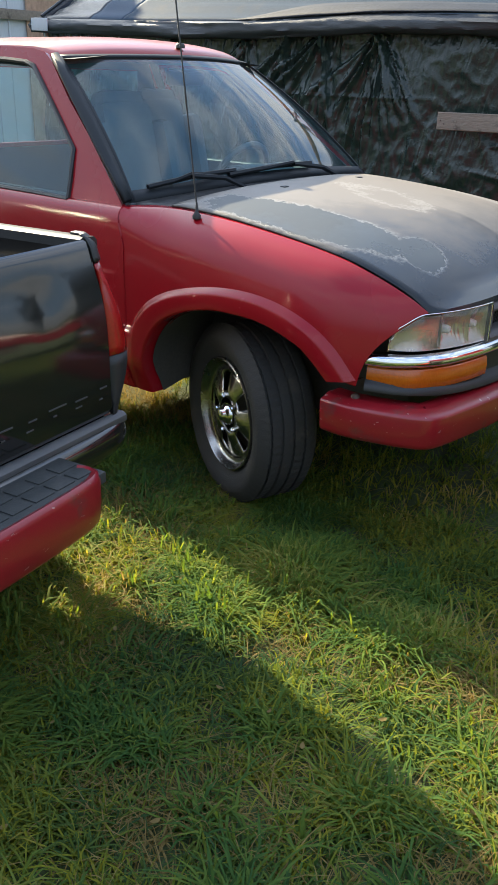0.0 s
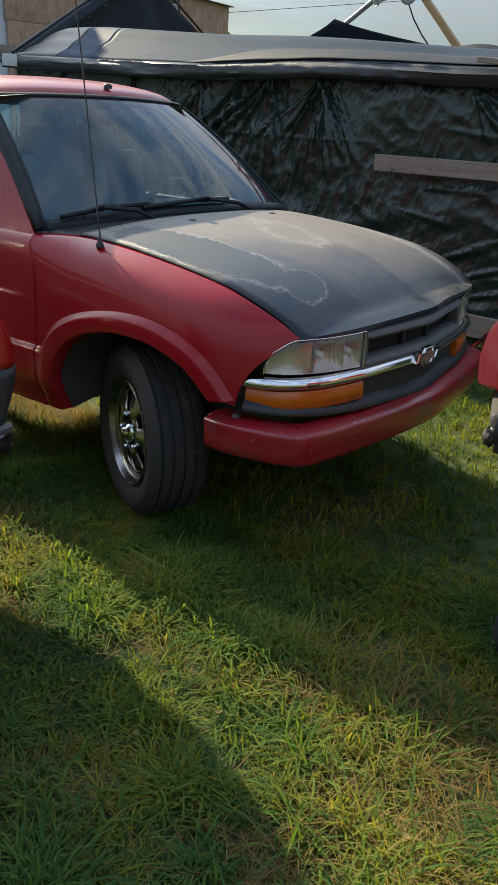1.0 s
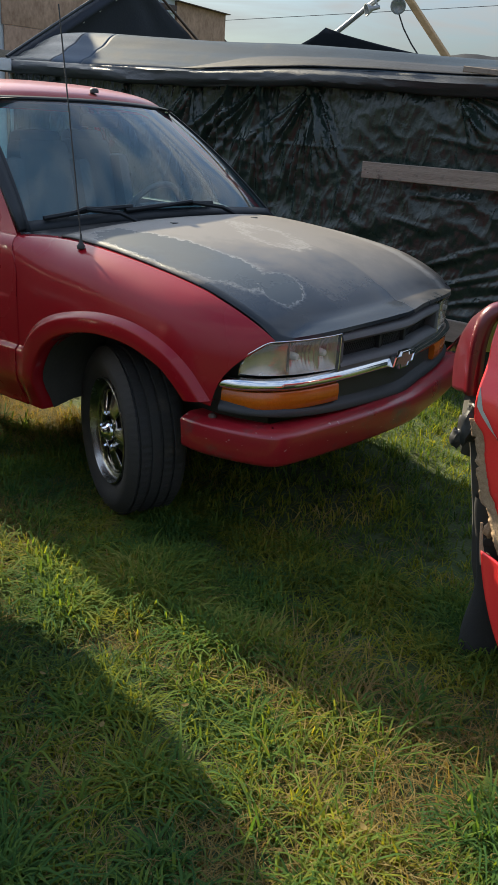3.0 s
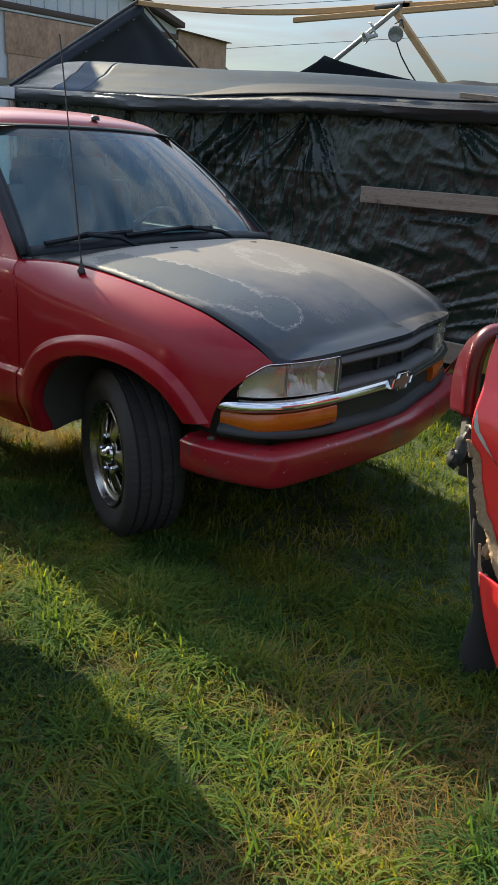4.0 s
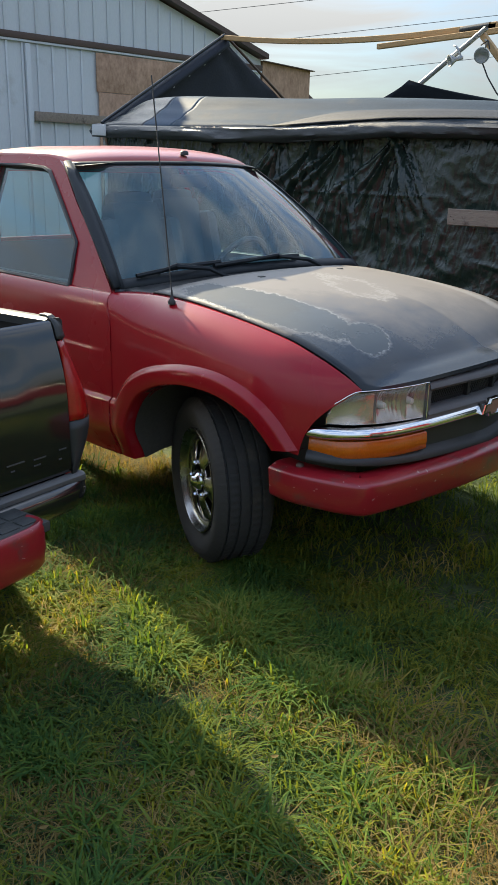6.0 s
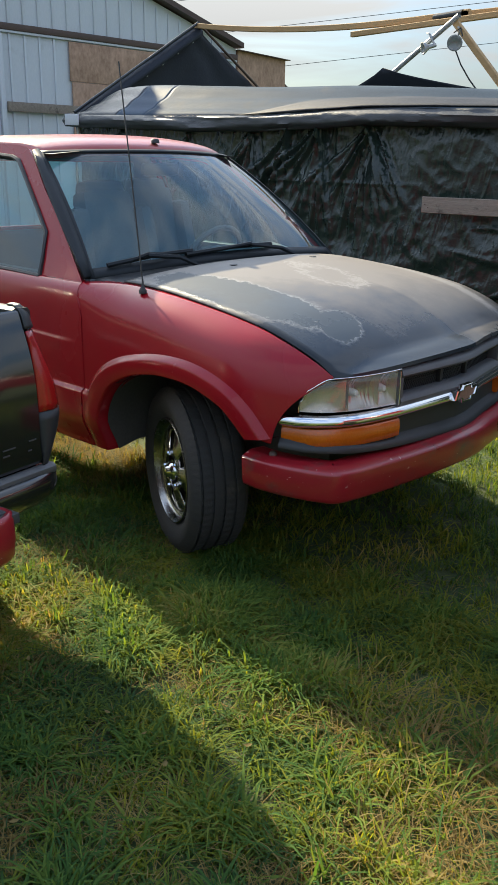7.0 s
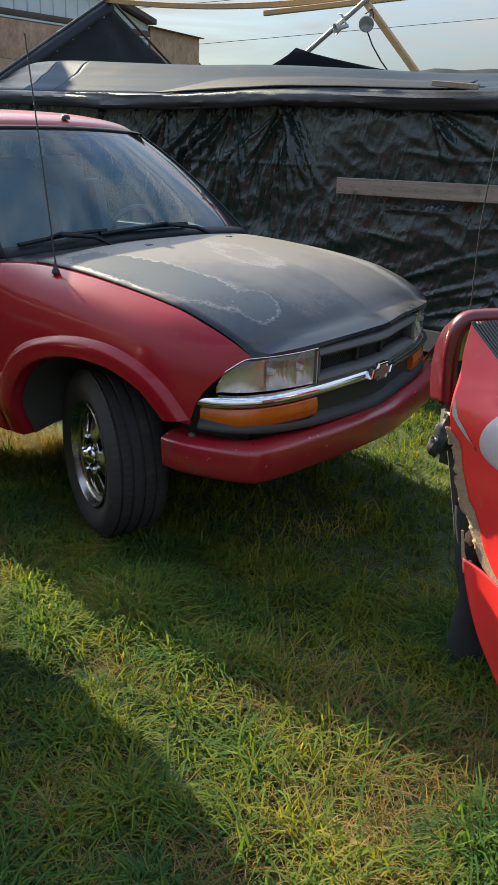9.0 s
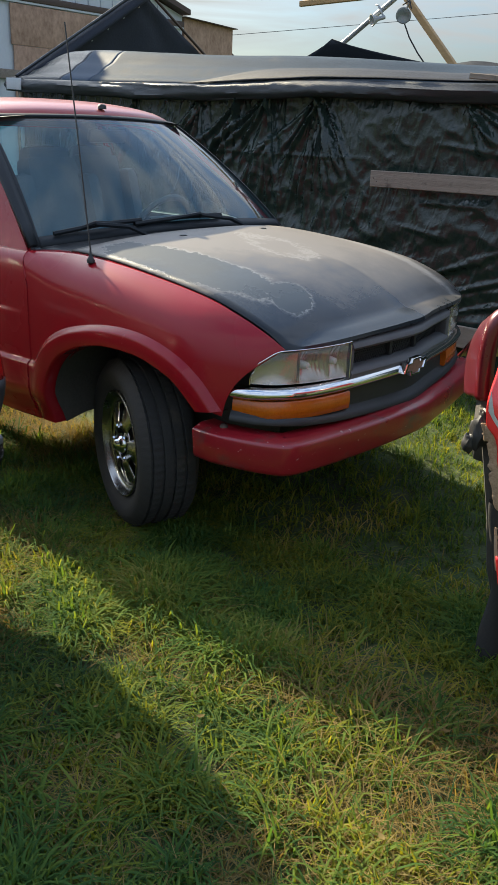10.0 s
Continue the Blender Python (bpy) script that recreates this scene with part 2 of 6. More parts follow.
SIDING = surface("white_metal_siding", (0.50, 0.54, 0.58), (0.61, 0.645, 0.68), 0.45, scale=1.2, fine=60, bump=0.02, stretch=(1, 1, 0.3),
                 dirt=(0.40, 0.42, 0.42), dirt_amount=0.03, dirt_scale=1.5)
TRIM_BROWN = surface("brown_metal_trim", (0.055, 0.032, 0.025), (0.095, 0.058, 0.046), 0.5, scale=4, fine=80, bump=0.03)
CABLE = surface("cable_rubber", (0.012, 0.012, 0.013), (0.02, 0.02, 0.021), 0.6, scale=9, fine=90, bump=0.0)
KART_RED = surface("red_gelcoat", (0.80, 0.034, 0.034), (0.90, 0.052, 0.050), 0.20, scale=3, fine=220, bump=0.02, coat=0.8,
                   dirt=(0.55, 0.16, 0.13), dirt_amount=0.03, dirt_scale=6)
# the shell's red again, darkened to paint in the flank's shade
SHADED_RED = surface("shaded_red_plastic", (0.10, 0.004, 0.009), (0.15, 0.007, 0.013), 0.30, scale=3, fine=220, bump=0.02, coat=0.4)
PALE_LENS = surface("pale_pink_lens", (0.50, 0.41, 0.42), (0.60, 0.51, 0.52), 0.2, scale=6, fine=150, bump=0.02, coat=0.3)
FIBRE = surface("torn_fibreglass", (0.22, 0.135, 0.08), (0.50, 0.36, 0.23), 0.9, scale=45, fine=200, bump=0.3)
SILVER_DECAL = surface("silver_decal", (0.30, 0.32, 0.28), (0.52, 0.53, 0.48), 0.35, scale=10, fine=100, bump=0.02)
GLASS = pane("windscreen_glass", (0.62, 0.88, 0.90), 0.05)
SIDE_GLASS = pane("side_window_glass", (0.58, 0.74, 0.75), 0.05)
LENS = pane("clear_lens", (0.95, 0.92, 0.88), 0.05)


def hood_paint():
    """Black paint, faded to grey over the top, peeled in two joined patches with pale ragged rims."""
    m = bpy.data.materials.new("peeling_black_hood_paint")
    m.use_nodes = True
    n, l = m.node_tree.nodes, m.node_tree.links
    b = n["Principled BSDF"]
    tc = n.new("ShaderNodeTexCoord")
    rag = n.new("ShaderNodeTexNoise")
    rag.inputs["Scale"].default_value, rag.inputs["Detail"].default_value, rag.inputs["Roughness"].default_value = 16, 9, 0.72
    l.new(tc.outputs["Object"], rag.inputs["Vector"])
    big = n.new("ShaderNodeTexNoise")
    big.inputs["Scale"].default_value, big.inputs["Detail"].default_value = 3.2, 4
    l.new(tc.outputs["Object"], big.inputs["Vector"])

    def blob(cx, cy, turn, sx, sy):
        mp = n.new("ShaderNodeMapping")
        mp.vector_type = "TEXTURE"
        mp.inputs["Location"].default_value = (cx, cy, 1.0)
        mp.inputs["Rotation"].default_value = (0, 0, radians(turn))
        mp.inputs["Scale"].default_value = (sx, sy, 5)
        l.new(tc.outputs["Object"], mp.inputs["Vector"])
        ln = n.new("ShaderNodeVectorMath")
        ln.operation = "LENGTH"
        l.new(mp.outputs["Vector"], ln.inputs[0])
        return ln.outputs["Value"]

    def math2(op, a, c):
        q = n.new("ShaderNodeMath")
        q.operation = op
        for i, v in enumerate((a, c)):
            if isinstance(v, (int, float)):
                q.inputs[i].default_value = v
            else:
                l.new(v, q.inputs[i])
        return q.outputs[0]

    near = math2("MINIMUM", blob(0.125, -0.530, 8, 0.375, 0.135), blob(0.505, -0.420, 38, 0.078, 0.104))
    fine = n.new("ShaderNodeTexNoise")
    fine.inputs["Scale"].default_value, fine.inputs["Detail"].default_value, fine.inputs["Roughness"].default_value = 48, 6, 0.7
    l.new(tc.outputs["Object"], fine.inputs["Vector"])
    wobble = math2("ADD", math2("MULTIPLY", math2("SUBTRACT", big.outputs["Fac"], 0.5), 0.60), math2("MULTIPLY", math2("SUBTRACT", fine.outputs["Fac"], 0.5), 0.55))
    wobble = math2("ADD", wobble, math2("MULTIPLY", math2("SUBTRACT", rag.outputs["Fac"], 0.5), 0.75))
    d = math2("ADD", near, wobble)
    ring_far = math2("ADD", blob(0.09, 0.0, -18, 0.19, 0.115), math2("MULTIPLY", wobble, 2.6))
    peel = ramp_of(n, [(0.97, (1, 1, 1)), (1.0, (0, 0, 0))])
    l.new(d, peel.inputs["Fac"])
    rim = ramp_of(n, [(0.0, (0, 0, 0)), (0.49, (0, 0, 0)), (0.503, (1, 1, 1)), (0.525, (0.30, 0.30, 0.30)), (0.58, (0, 0, 0))])
    l.new(math2("MULTIPLY", d, 0.5), rim.inputs["Fac"])
    gap = ramp_of(n, [(0.40, (0.12, 0.12, 0.12)), (0.60, (1, 1, 1))])
    l.new(math2("ADD", math2("MULTIPLY", big.outputs["Fac"], 0.6), math2("MULTIPLY", fine.outputs["Fac"], 0.4)), gap.inputs["Fac"])
    rim_fac = math2("MULTIPLY", rim.outputs["Color"], gap.outputs["Color"])
    rim2 = ramp_of(n, [(0.36, (0, 0, 0)), (0.5, (0.62, 0.62, 0.62)), (0.58, (0, 0, 0))])
    l.new(math2("MULTIPLY", ring_far, 0.5), rim2.inputs["Fac"])
    # fading: strongest over the rear and middle, least at the rounded nose; past the ridge the driver's half is greyer
    sep = n.new("ShaderNodeSeparateXYZ")
    l.new(tc.outputs["Object"], sep.inputs["Vector"])
    half = n.new("ShaderNodeMapRange")
    half.inputs["From Min"].default_value, half.inputs["From Max"].default_value = 0.075, 0.095
    l.new(sep.outputs["Y"], half.inputs["Value"])
    fade = blob(-0.06, -0.05, 0, 0.70, 1.1)
    fade = math2("ADD", fade, math2("MULTIPLY", math2("SUBTRACT", big.outputs["Fac"], 0.5), 1.0))
    fade = math2("ADD", fade, math2("MULTIPLY", math2("SUBTRACT", rag.outputs["Fac"], 0.5), 0.55))
    fade = math2("MULTIPLY", fade, math2("SUBTRACT", 1.0, math2("MULTIPLY", half.outputs["Result"], 0.34)))
    streak = math2("ADD", blob(0.28, 0.575, -4, 0.36, 0.045), math2("MULTIPLY", wobble, 1.8))
    rim3 = ramp_of(n, [(0.30, (0.9, 0.9, 0.9)), (0.62, (0, 0, 0))])
    l.new(math2("MULTIPLY", streak, 0.5), rim3.inputs["Fac"])
    fr = ramp_of(n, [(0.36, (0.175, 0.155, 0.132)), (0.70, (0.085, 0.078, 0.070)), (0.86, (0.026, 0.031, 0.036)), (1.0, (0.018, 0.023, 0.028))])
    l.new(fade, fr.inputs["Fac"])
    rough = ramp_of(n, [(0.5, (0.46, 0.46, 0.46)), (0.95, (0.20, 0.20, 0.20))])
    gloss = ramp_of(n, [(0.55, (0.5, 0.5, 0.5)), (0.90, (0.34, 0.34, 0.34))])
    l.new(fade, gloss.inputs["Fac"])
    l.new(gloss.outputs["Color"], b.inputs["Specular IOR Level"])
    l.new(fade, rough.inputs["Fac"])

    def over(fac, a, colour):
        q = n.new("ShaderNodeMix")
        q.data_type = "RGBA"
        l.new(fac, q.inputs["Factor"])
        l.new(a, q.inputs["A"])
        q.inputs["B"].default_value = (*colour, 1)
        return q.outputs["Result"]

    c = over(rim_fac, fr.outputs["Color"], (0.30, 0.30, 0.29))
    c = over(rim2.outputs["Color"], c, (0.30, 0.285, 0.26))
    c = over(rim3.outputs["Color"], c, (0.24, 0.225, 0.205))
    c = over(peel.outputs["Color"], c, (0.044, 0.051, 0.052))
    l.new(c, b.inputs["Base Color"])
    l.new(rough.outputs["Color"], b.inputs["Roughness"])
    bp = n.new("ShaderNodeBump")
    bp.inputs["Strength"].default_value, bp.inputs["Distance"].default_value = 0.25, 0.002
    l.new(peel.outputs["Color"], bp.inputs["Height"])
    bp.invert = True
    l.new(bp.outputs["Normal"], b.inputs["Normal"])
    b.inputs["Coat Weight"].default_value = 0.0
    return m


HOOD = hood_paint()


def blade_material(name, stops):
    """Grass blades: each its own green, dry patches by place, a little light passing through."""
    m = bpy.data.materials.new(name)
    m.use_nodes = True
    n, l = m.node_tree.nodes, m.node_tree.links
    b = n["Principled BSDF"]
    geo, tc = n.new("ShaderNodeNewGeometry"), n.new("ShaderNodeTexCoord")
    nz = n.new("ShaderNodeTexNoise")
    nz.inputs["Scale"].default_value, nz.inputs["Detail"].default_value = 2.3, 5
    l.new(tc.outputs["Object"], nz.inputs["Vector"])
    ad = n.new("ShaderNodeMath")
    ad.operation = "MULTIPLY_ADD"
    ad.inputs[1].default_value = 0.48
    l.new(geo.outputs["Random Per Island"], ad.inputs[0])
    sc = n.new("ShaderNodeMath")
    sc.operation = "MULTIPLY_ADD"
    sc.inputs[1].default_value, sc.inputs[2].default_value = 1.5, -0.46
    l.new(nz.outputs["Fac"], sc.inputs[0])
    l.new(sc.outputs[0], ad.inputs[2])
    r = ramp_of(n, stops)
    l.new(ad.outputs[0], r.inputs["Fac"])
    l.new(r.outputs["Color"], b.inputs["Base Color"])
    b.inputs["Roughness"].default_value = 0.7
    b.inputs["Specular IOR Level"].default_value = 0.06
    tr, warm = n.new("ShaderNodeBsdfTranslucent"), n.new("ShaderNodeVectorMath")
    warm.operation = "MULTIPLY"
    warm.inputs[1].default_value = (1.75, 1.50, 0.42)
    l.new(r.outputs["Color"], warm.inputs[0])
    l.new(warm.outputs["Vector"], tr.inputs["Color"])
    ms = n.new("ShaderNodeMixShader")
    ms.inputs["Fac"].default_value = 0.46
    l.new(b.outputs["BSDF"], ms.inputs[1])
    l.new(tr.outputs["BSDF"], ms.inputs[2])
    l.new(ms.outputs["Shader"], n["Material Output"].inputs["Surface"])
    return m


GRASS = blade_material("grass_blades", [(0.0, (0.022, 0.052, 0.030)), (0.30, (0.054, 0.108, 0.040)), (0.58, (0.128, 0.176, 0.034)), (0.80, (0.232, 0.240, 0.028)), (0.93, (0.30, 0.25, 0.07)), (1.0, (0.38, 0.28, 0.14))])
BROAD = blade_material("broad_grass_blades", [(0.0, (0.020, 0.068, 0.028)), (0.4, (0.066, 0.138, 0.036)), (0.75, (0.140, 0.205, 0.040)), (1.0, (0.26, 0.25, 0.07))])
STRAW = blade_material("dry_grass", [(0.0, (0.16, 0.120, 0.048)), (0.5, (0.235, 0.180, 0.075)), (1.0, (0.32, 0.26, 0.115))])
SOIL = surface("lawn_soil", (0.022, 0.024, 0.010), (0.090, 0.074, 0.034), 0.95, scale=4, fine=70, bump=0.8, dirt=(0.055, 0.090, 0.024), dirt_amount=0.30, dirt_scale=1.1)
LEAF = surface("far_leaves", (0.030, 0.052, 0.022), (0.055, 0.085, 0.034), 0.8, scale=0.6, fine=6, bump=0.3)


# ---------------------------------------------------------------- mesh helpers
def smoothstep(a, b, x):
    t = min(1.0, max(0.0, (x - a) / (b - a)))
    return t * t * (3 - 2 * t)


def along(points, s):
    """A smooth curve through rows whose first number is the key; gives the other numbers at key s."""
    p = [np.array(q, float) for q in points]
    if s <= p[0][0]:
        return p[0][1:]
    for i in range(len(p) - 1):
        if s <= p[i + 1][0]:
            break
    a, b = p[i], p[i + 1]
    before, after = (p[i - 1] if i else a), (p[i + 2] if i + 2 < len(p) else b)
    h = b[0] - a[0]
    m0 = (b[1:] - before[1:]) / max(b[0] - before[0], 1e-6)
    m1 = (after[1:] - a[1:]) / max(after[0] - a[0], 1e-6)
    t = min(1.0, (s - a[0]) / h)
    return (2 * t**3 - 3 * t**2 + 1) * a[1:] + (t**3 - 2 * t**2 + t) * h * m0 + (-2 * t**3 + 3 * t**2) * b[1:] + (t**3 - t**2) * h * m1


def raw(name, verts, faces, material, parent=None, label="", smooth=True, thick=0.0):
    me = bpy.data.meshes.new(name)
    me.from_pydata([tuple(v) for v in verts], [], faces)
    me.materials.append(material)
    me.update()
    if smooth:
        me.shade_smooth()
        me.set_sharp_from_angle(angle=radians(50))
    ob = new(name, me)
    ob.parent = parent
    if label:
        tagged(ob, label)
    if thick:
        s = ob.modifiers.new("thickness", "SOLIDIFY")
        s.thickness, s.offset = abs(thick), -1 if thick > 0 else 1
    return ob


def part(name, bm, material, parent=None, label="", smooth=True):
    bmesh.ops.recalc_face_normals(bm, faces=bm.faces)
    me = bpy.data.meshes.new(name)
    bm.to_mesh(me)
    bm.free()
    me.materials.append(material)
    if smooth:
        me.shade_smooth()
        me.set_sharp_from_angle(angle=radians(38))
    ob = new(name, me)
    ob.parent = parent
    if label:
        tagged(ob, label)
    return ob


def sheet(name, rows, material, parent=None, label="", thick=0.0, ring=False, smooth=True):
    """A skin over rows of points, all of one length."""
    nu = len(rows[0])
    verts = [p for r in rows for p in r]
    faces = []
    for i in range(len(rows) - 1):
        for j in range(nu if ring else nu - 1):
            k = (j + 1) % nu
            faces.append((i * nu + j, i * nu + k, (i + 1) * nu + k, (i + 1) * nu + j))
    return raw(name, verts, faces, material, parent, label, smooth, thick)


def block_into(bm, size, m, bevel=0.0):
    made = bmesh.ops.create_cube(bm, size=1.0, matrix=m @ Matrix.Diagonal((*size, 1)))
    if bevel:
        es = list({e for v in made["verts"] for e in v.link_edges})
        bmesh.ops.bevel(bm, geom=es, offset=bevel, segments=2, affect="EDGES", profile=0.6)


def block(name, size, m, material, parent=None, label="", bevel=0.006):
    bm = bmesh.new()
    block_into(bm, size, m, bevel)
    return part(name, bm, material, parent, label)


def lathe(name, profile, steps, m, material, parent=None, label="", lugs=None):
    """A turned body: profile rows are (radius, height along local z). lugs: radius past which every other stretch is cut back, and by how much."""
    verts, faces = [], []
    k = len(profile)
    for i in range(steps):
        a = 2 * math.pi * i / steps
        for r, h in profile:
            if lugs and r > lugs[0] and (i + (2 if h > 0 else 0)) % 4 < 1:
                r -= lugs[1]
            verts.append(m @ Vector((r * math.cos(a), r * math.sin(a), h)))
    for i in range(steps):
        j = (i + 1) % steps
        for q in range(k - 1):
            faces.append((i * k + q, j * k + q, j * k + q + 1, i * k + q + 1))
    return raw(name, verts, faces, material, parent, label)


def tube(name, points, radius, material, parent=None, label="", sides=8, taper=1.0):
    rows = []
    pts = [Vector(p) for p in points]
    for i, p in enumerate(pts):
        d = (pts[min(i + 1, len(pts) - 1)] - pts[max(i - 1, 0)]).normalized()
        a = d.cross(Vector((0, 0, 1)) if abs(d.z) < 0.95 else Vector((1, 0, 0))).normalized()
        b = d.cross(a)
        r = radius * (1 + (taper - 1) * i / max(1, len(pts) - 1))
        rows.append([p + a * r * math.cos(2 * math.pi * k / sides) + b * r * math.sin(2 * math.pi * k / sides) for k in range(sides)])
    ob = sheet(name, rows, material, parent, label, ring=True)
    return ob


def sweep(name, path, section, material, parent=None, label="", closed=True, smooth=True):
    """A section of (outward, z) carried along a plan path of (x, y) or (x, y, lift); outward is to the path's right."""
    rows = []
    for i, p in enumerate(path):
        a, b = path[max(0, i - 1)], path[min(len(path) - 1, i + 1)]
        d = Vector((b[0] - a[0], b[1] - a[1], 0)).normalized()
        o = Vector((d.y, -d.x, 0))
        lift = p[2] if len(p) > 2 else 0.0
        rows.append([Vector((p[0], p[1], z + lift)) + o * w for w, z in section])
    nu = len(section)
    verts = [q for r in rows for q in r]
    faces = []
    for i in range(len(rows) - 1):
        for j in range(nu if closed else nu - 1):
            k = (j + 1) % nu
            faces.append((i * nu + j, i * nu + k, (i + 1) * nu + k, (i + 1) * nu + j))
    if closed:
        faces.append(tuple(range(nu)))
        faces.append(tuple(range(len(verts) - 1, len(verts) - nu - 1, -1)))
    return raw(name, verts, faces, material, parent, label, smooth)


def group_root(name, label, category, group="", kind="", at=None):
    ob = new(name)
    ob.empty_display_size = 0.2
    if at is not None:
        ob.matrix_world = at
    return tagged(ob, label, category, group, kind)


# ---------------------------------------------------------------- ground
def ground_height(x, y):
    rise = 0.045 * (1 - smoothstep(-1.25, -0.75, y)) * smoothstep(-0.9, 0.2, x) if abs(x) < 8 else 0.0
    near = 1.0 if abs(x) < 6 and abs(y) < 6 else 0.0
    bumps = 0.012 * noise.noise((x * 1.7, y * 1.7, 0.3)) + 0.006 * noise.noise((x * 5, y * 5, 1.7))
    return 0.022 + rise * near + bumps * near


def ground():
    ticks = [-1500, -400, -120, -40, -14] + [-8 + 0.5 * i for i in range(9)] + [-3.75 + 0.1 * i for i in range(76)] + [4 + 0.5 * i for i in range(9)] + [14, 40, 120, 400, 1500]
    rows = [[(x, y, ground_height(x, y)) for x in ticks] for y in ticks]
    return tagged(sheet("ground", rows, SOIL), "uneven lawn soil under trodden grass", "ground", kind="structure")


ground()


# ---------------------------------------------------------------- the red pickup
FENDER_TOP = [(-0.487, 0.785, 1.038), (-0.33, 0.712, 1.046), (-0.184, 0.695, 1.040), (0.09, 0.690, 1.012), (0.37, 0.685, 0.968),
              (0.52, 0.680, 0.924), (0.62, 0.668, 0.880), (0.672, 0.655, 0.846)]
HALF_WIDTH = [(-3.6, 0.82), (-0.5, 0.832), (0.25, 0.832), (0.40, 0.822), (0.50, 0.790), (0.60, 0.735), (0.68, 0.660)]
ARCH_IN = [(0.0, -0.350, 0.376), (0.10, -0.355, 0.500), (0.22, -0.325, 0.591), (0.33, -0.256, 0.673), (0.44, -0.150, 0.727), (0.52, -0.051, 0.753), (0.60, 0.044, 0.763),
           (0.72, 0.190, 0.756), (0.84, 0.325, 0.716), (0.92, 0.386, 0.676), (1.0, 0.440, 0.620)]
ARCH_OUT = [(0.0, -0.432, 0.376), (0.10, -0.432, 0.520), (0.20, -0.424, 0.616), (0.30, -0.383, 0.683), (0.39, -0.318, 0.742), (0.48, -0.210, 0.793), (0.57, -0.049, 0.831),
            (0.66, 0.105, 0.842), (0.76, 0.245, 0.826), (0.86, 0.372, 0.782), (0.93, 0.452, 0.722), (1.0, 0.520, 0.630)]


def door_gap(z):
    """Where the shut line between fender and door stands."""
    return -0.447 - 0.042 * smoothstep(0.90, 1.035, z)


def body_y(x, z, step=True):
    """Half the body's width at a place along it and a height; the side stands out below a moulded step."""
    y_top, z_top = along(FENDER_TOP, x) if x > -0.487 else (0.785, 1.040)
    wide = along(HALF_WIDTH, x)[0]
    t = max(0.0, z_top - z)
    soft = 0.032 + 0.022 * smoothstep(-0.487, -0.22, x) + 0.010 * smoothstep(-0.22, 0.45, x)
    y = y_top + (wide - y_top) * (1 - math.exp(-t / soft))
    y += 0.006 * smoothstep(0.810, 0.803, z) * smoothstep(-0.50, -0.56, x)
    if step:
        y += 0.016 * smoothstep(0.622, 0.609, z) * smoothstep(-0.36, -0.41, x)
    return y - 0.05 * smoothstep(0.52, 0.36, z)


def front_curve(half, steps=16):
    """Plan path across the nose, from the left side to the right side, through (y, x) rows of one half."""
    h = [half[0][0] + (half[-1][0] - half[0][0]) * i / steps for i in range(steps + 1)]
    right = [(float(along(half, y)[0]), -y) for y in h]
    return (([(x, -y) for x, y in reversed(right)][:-1] + right))[::-1]


def path_curve(points, per=5):
    """A smooth plan path through (x, y) points."""
    rows = [(i, *p) for i, p in enumerate(points)]
    out = []
    for i in range((len(points) - 1) * per + 1):
        out.append(tuple(float(v) for v in along(rows, i / per)))
    return out


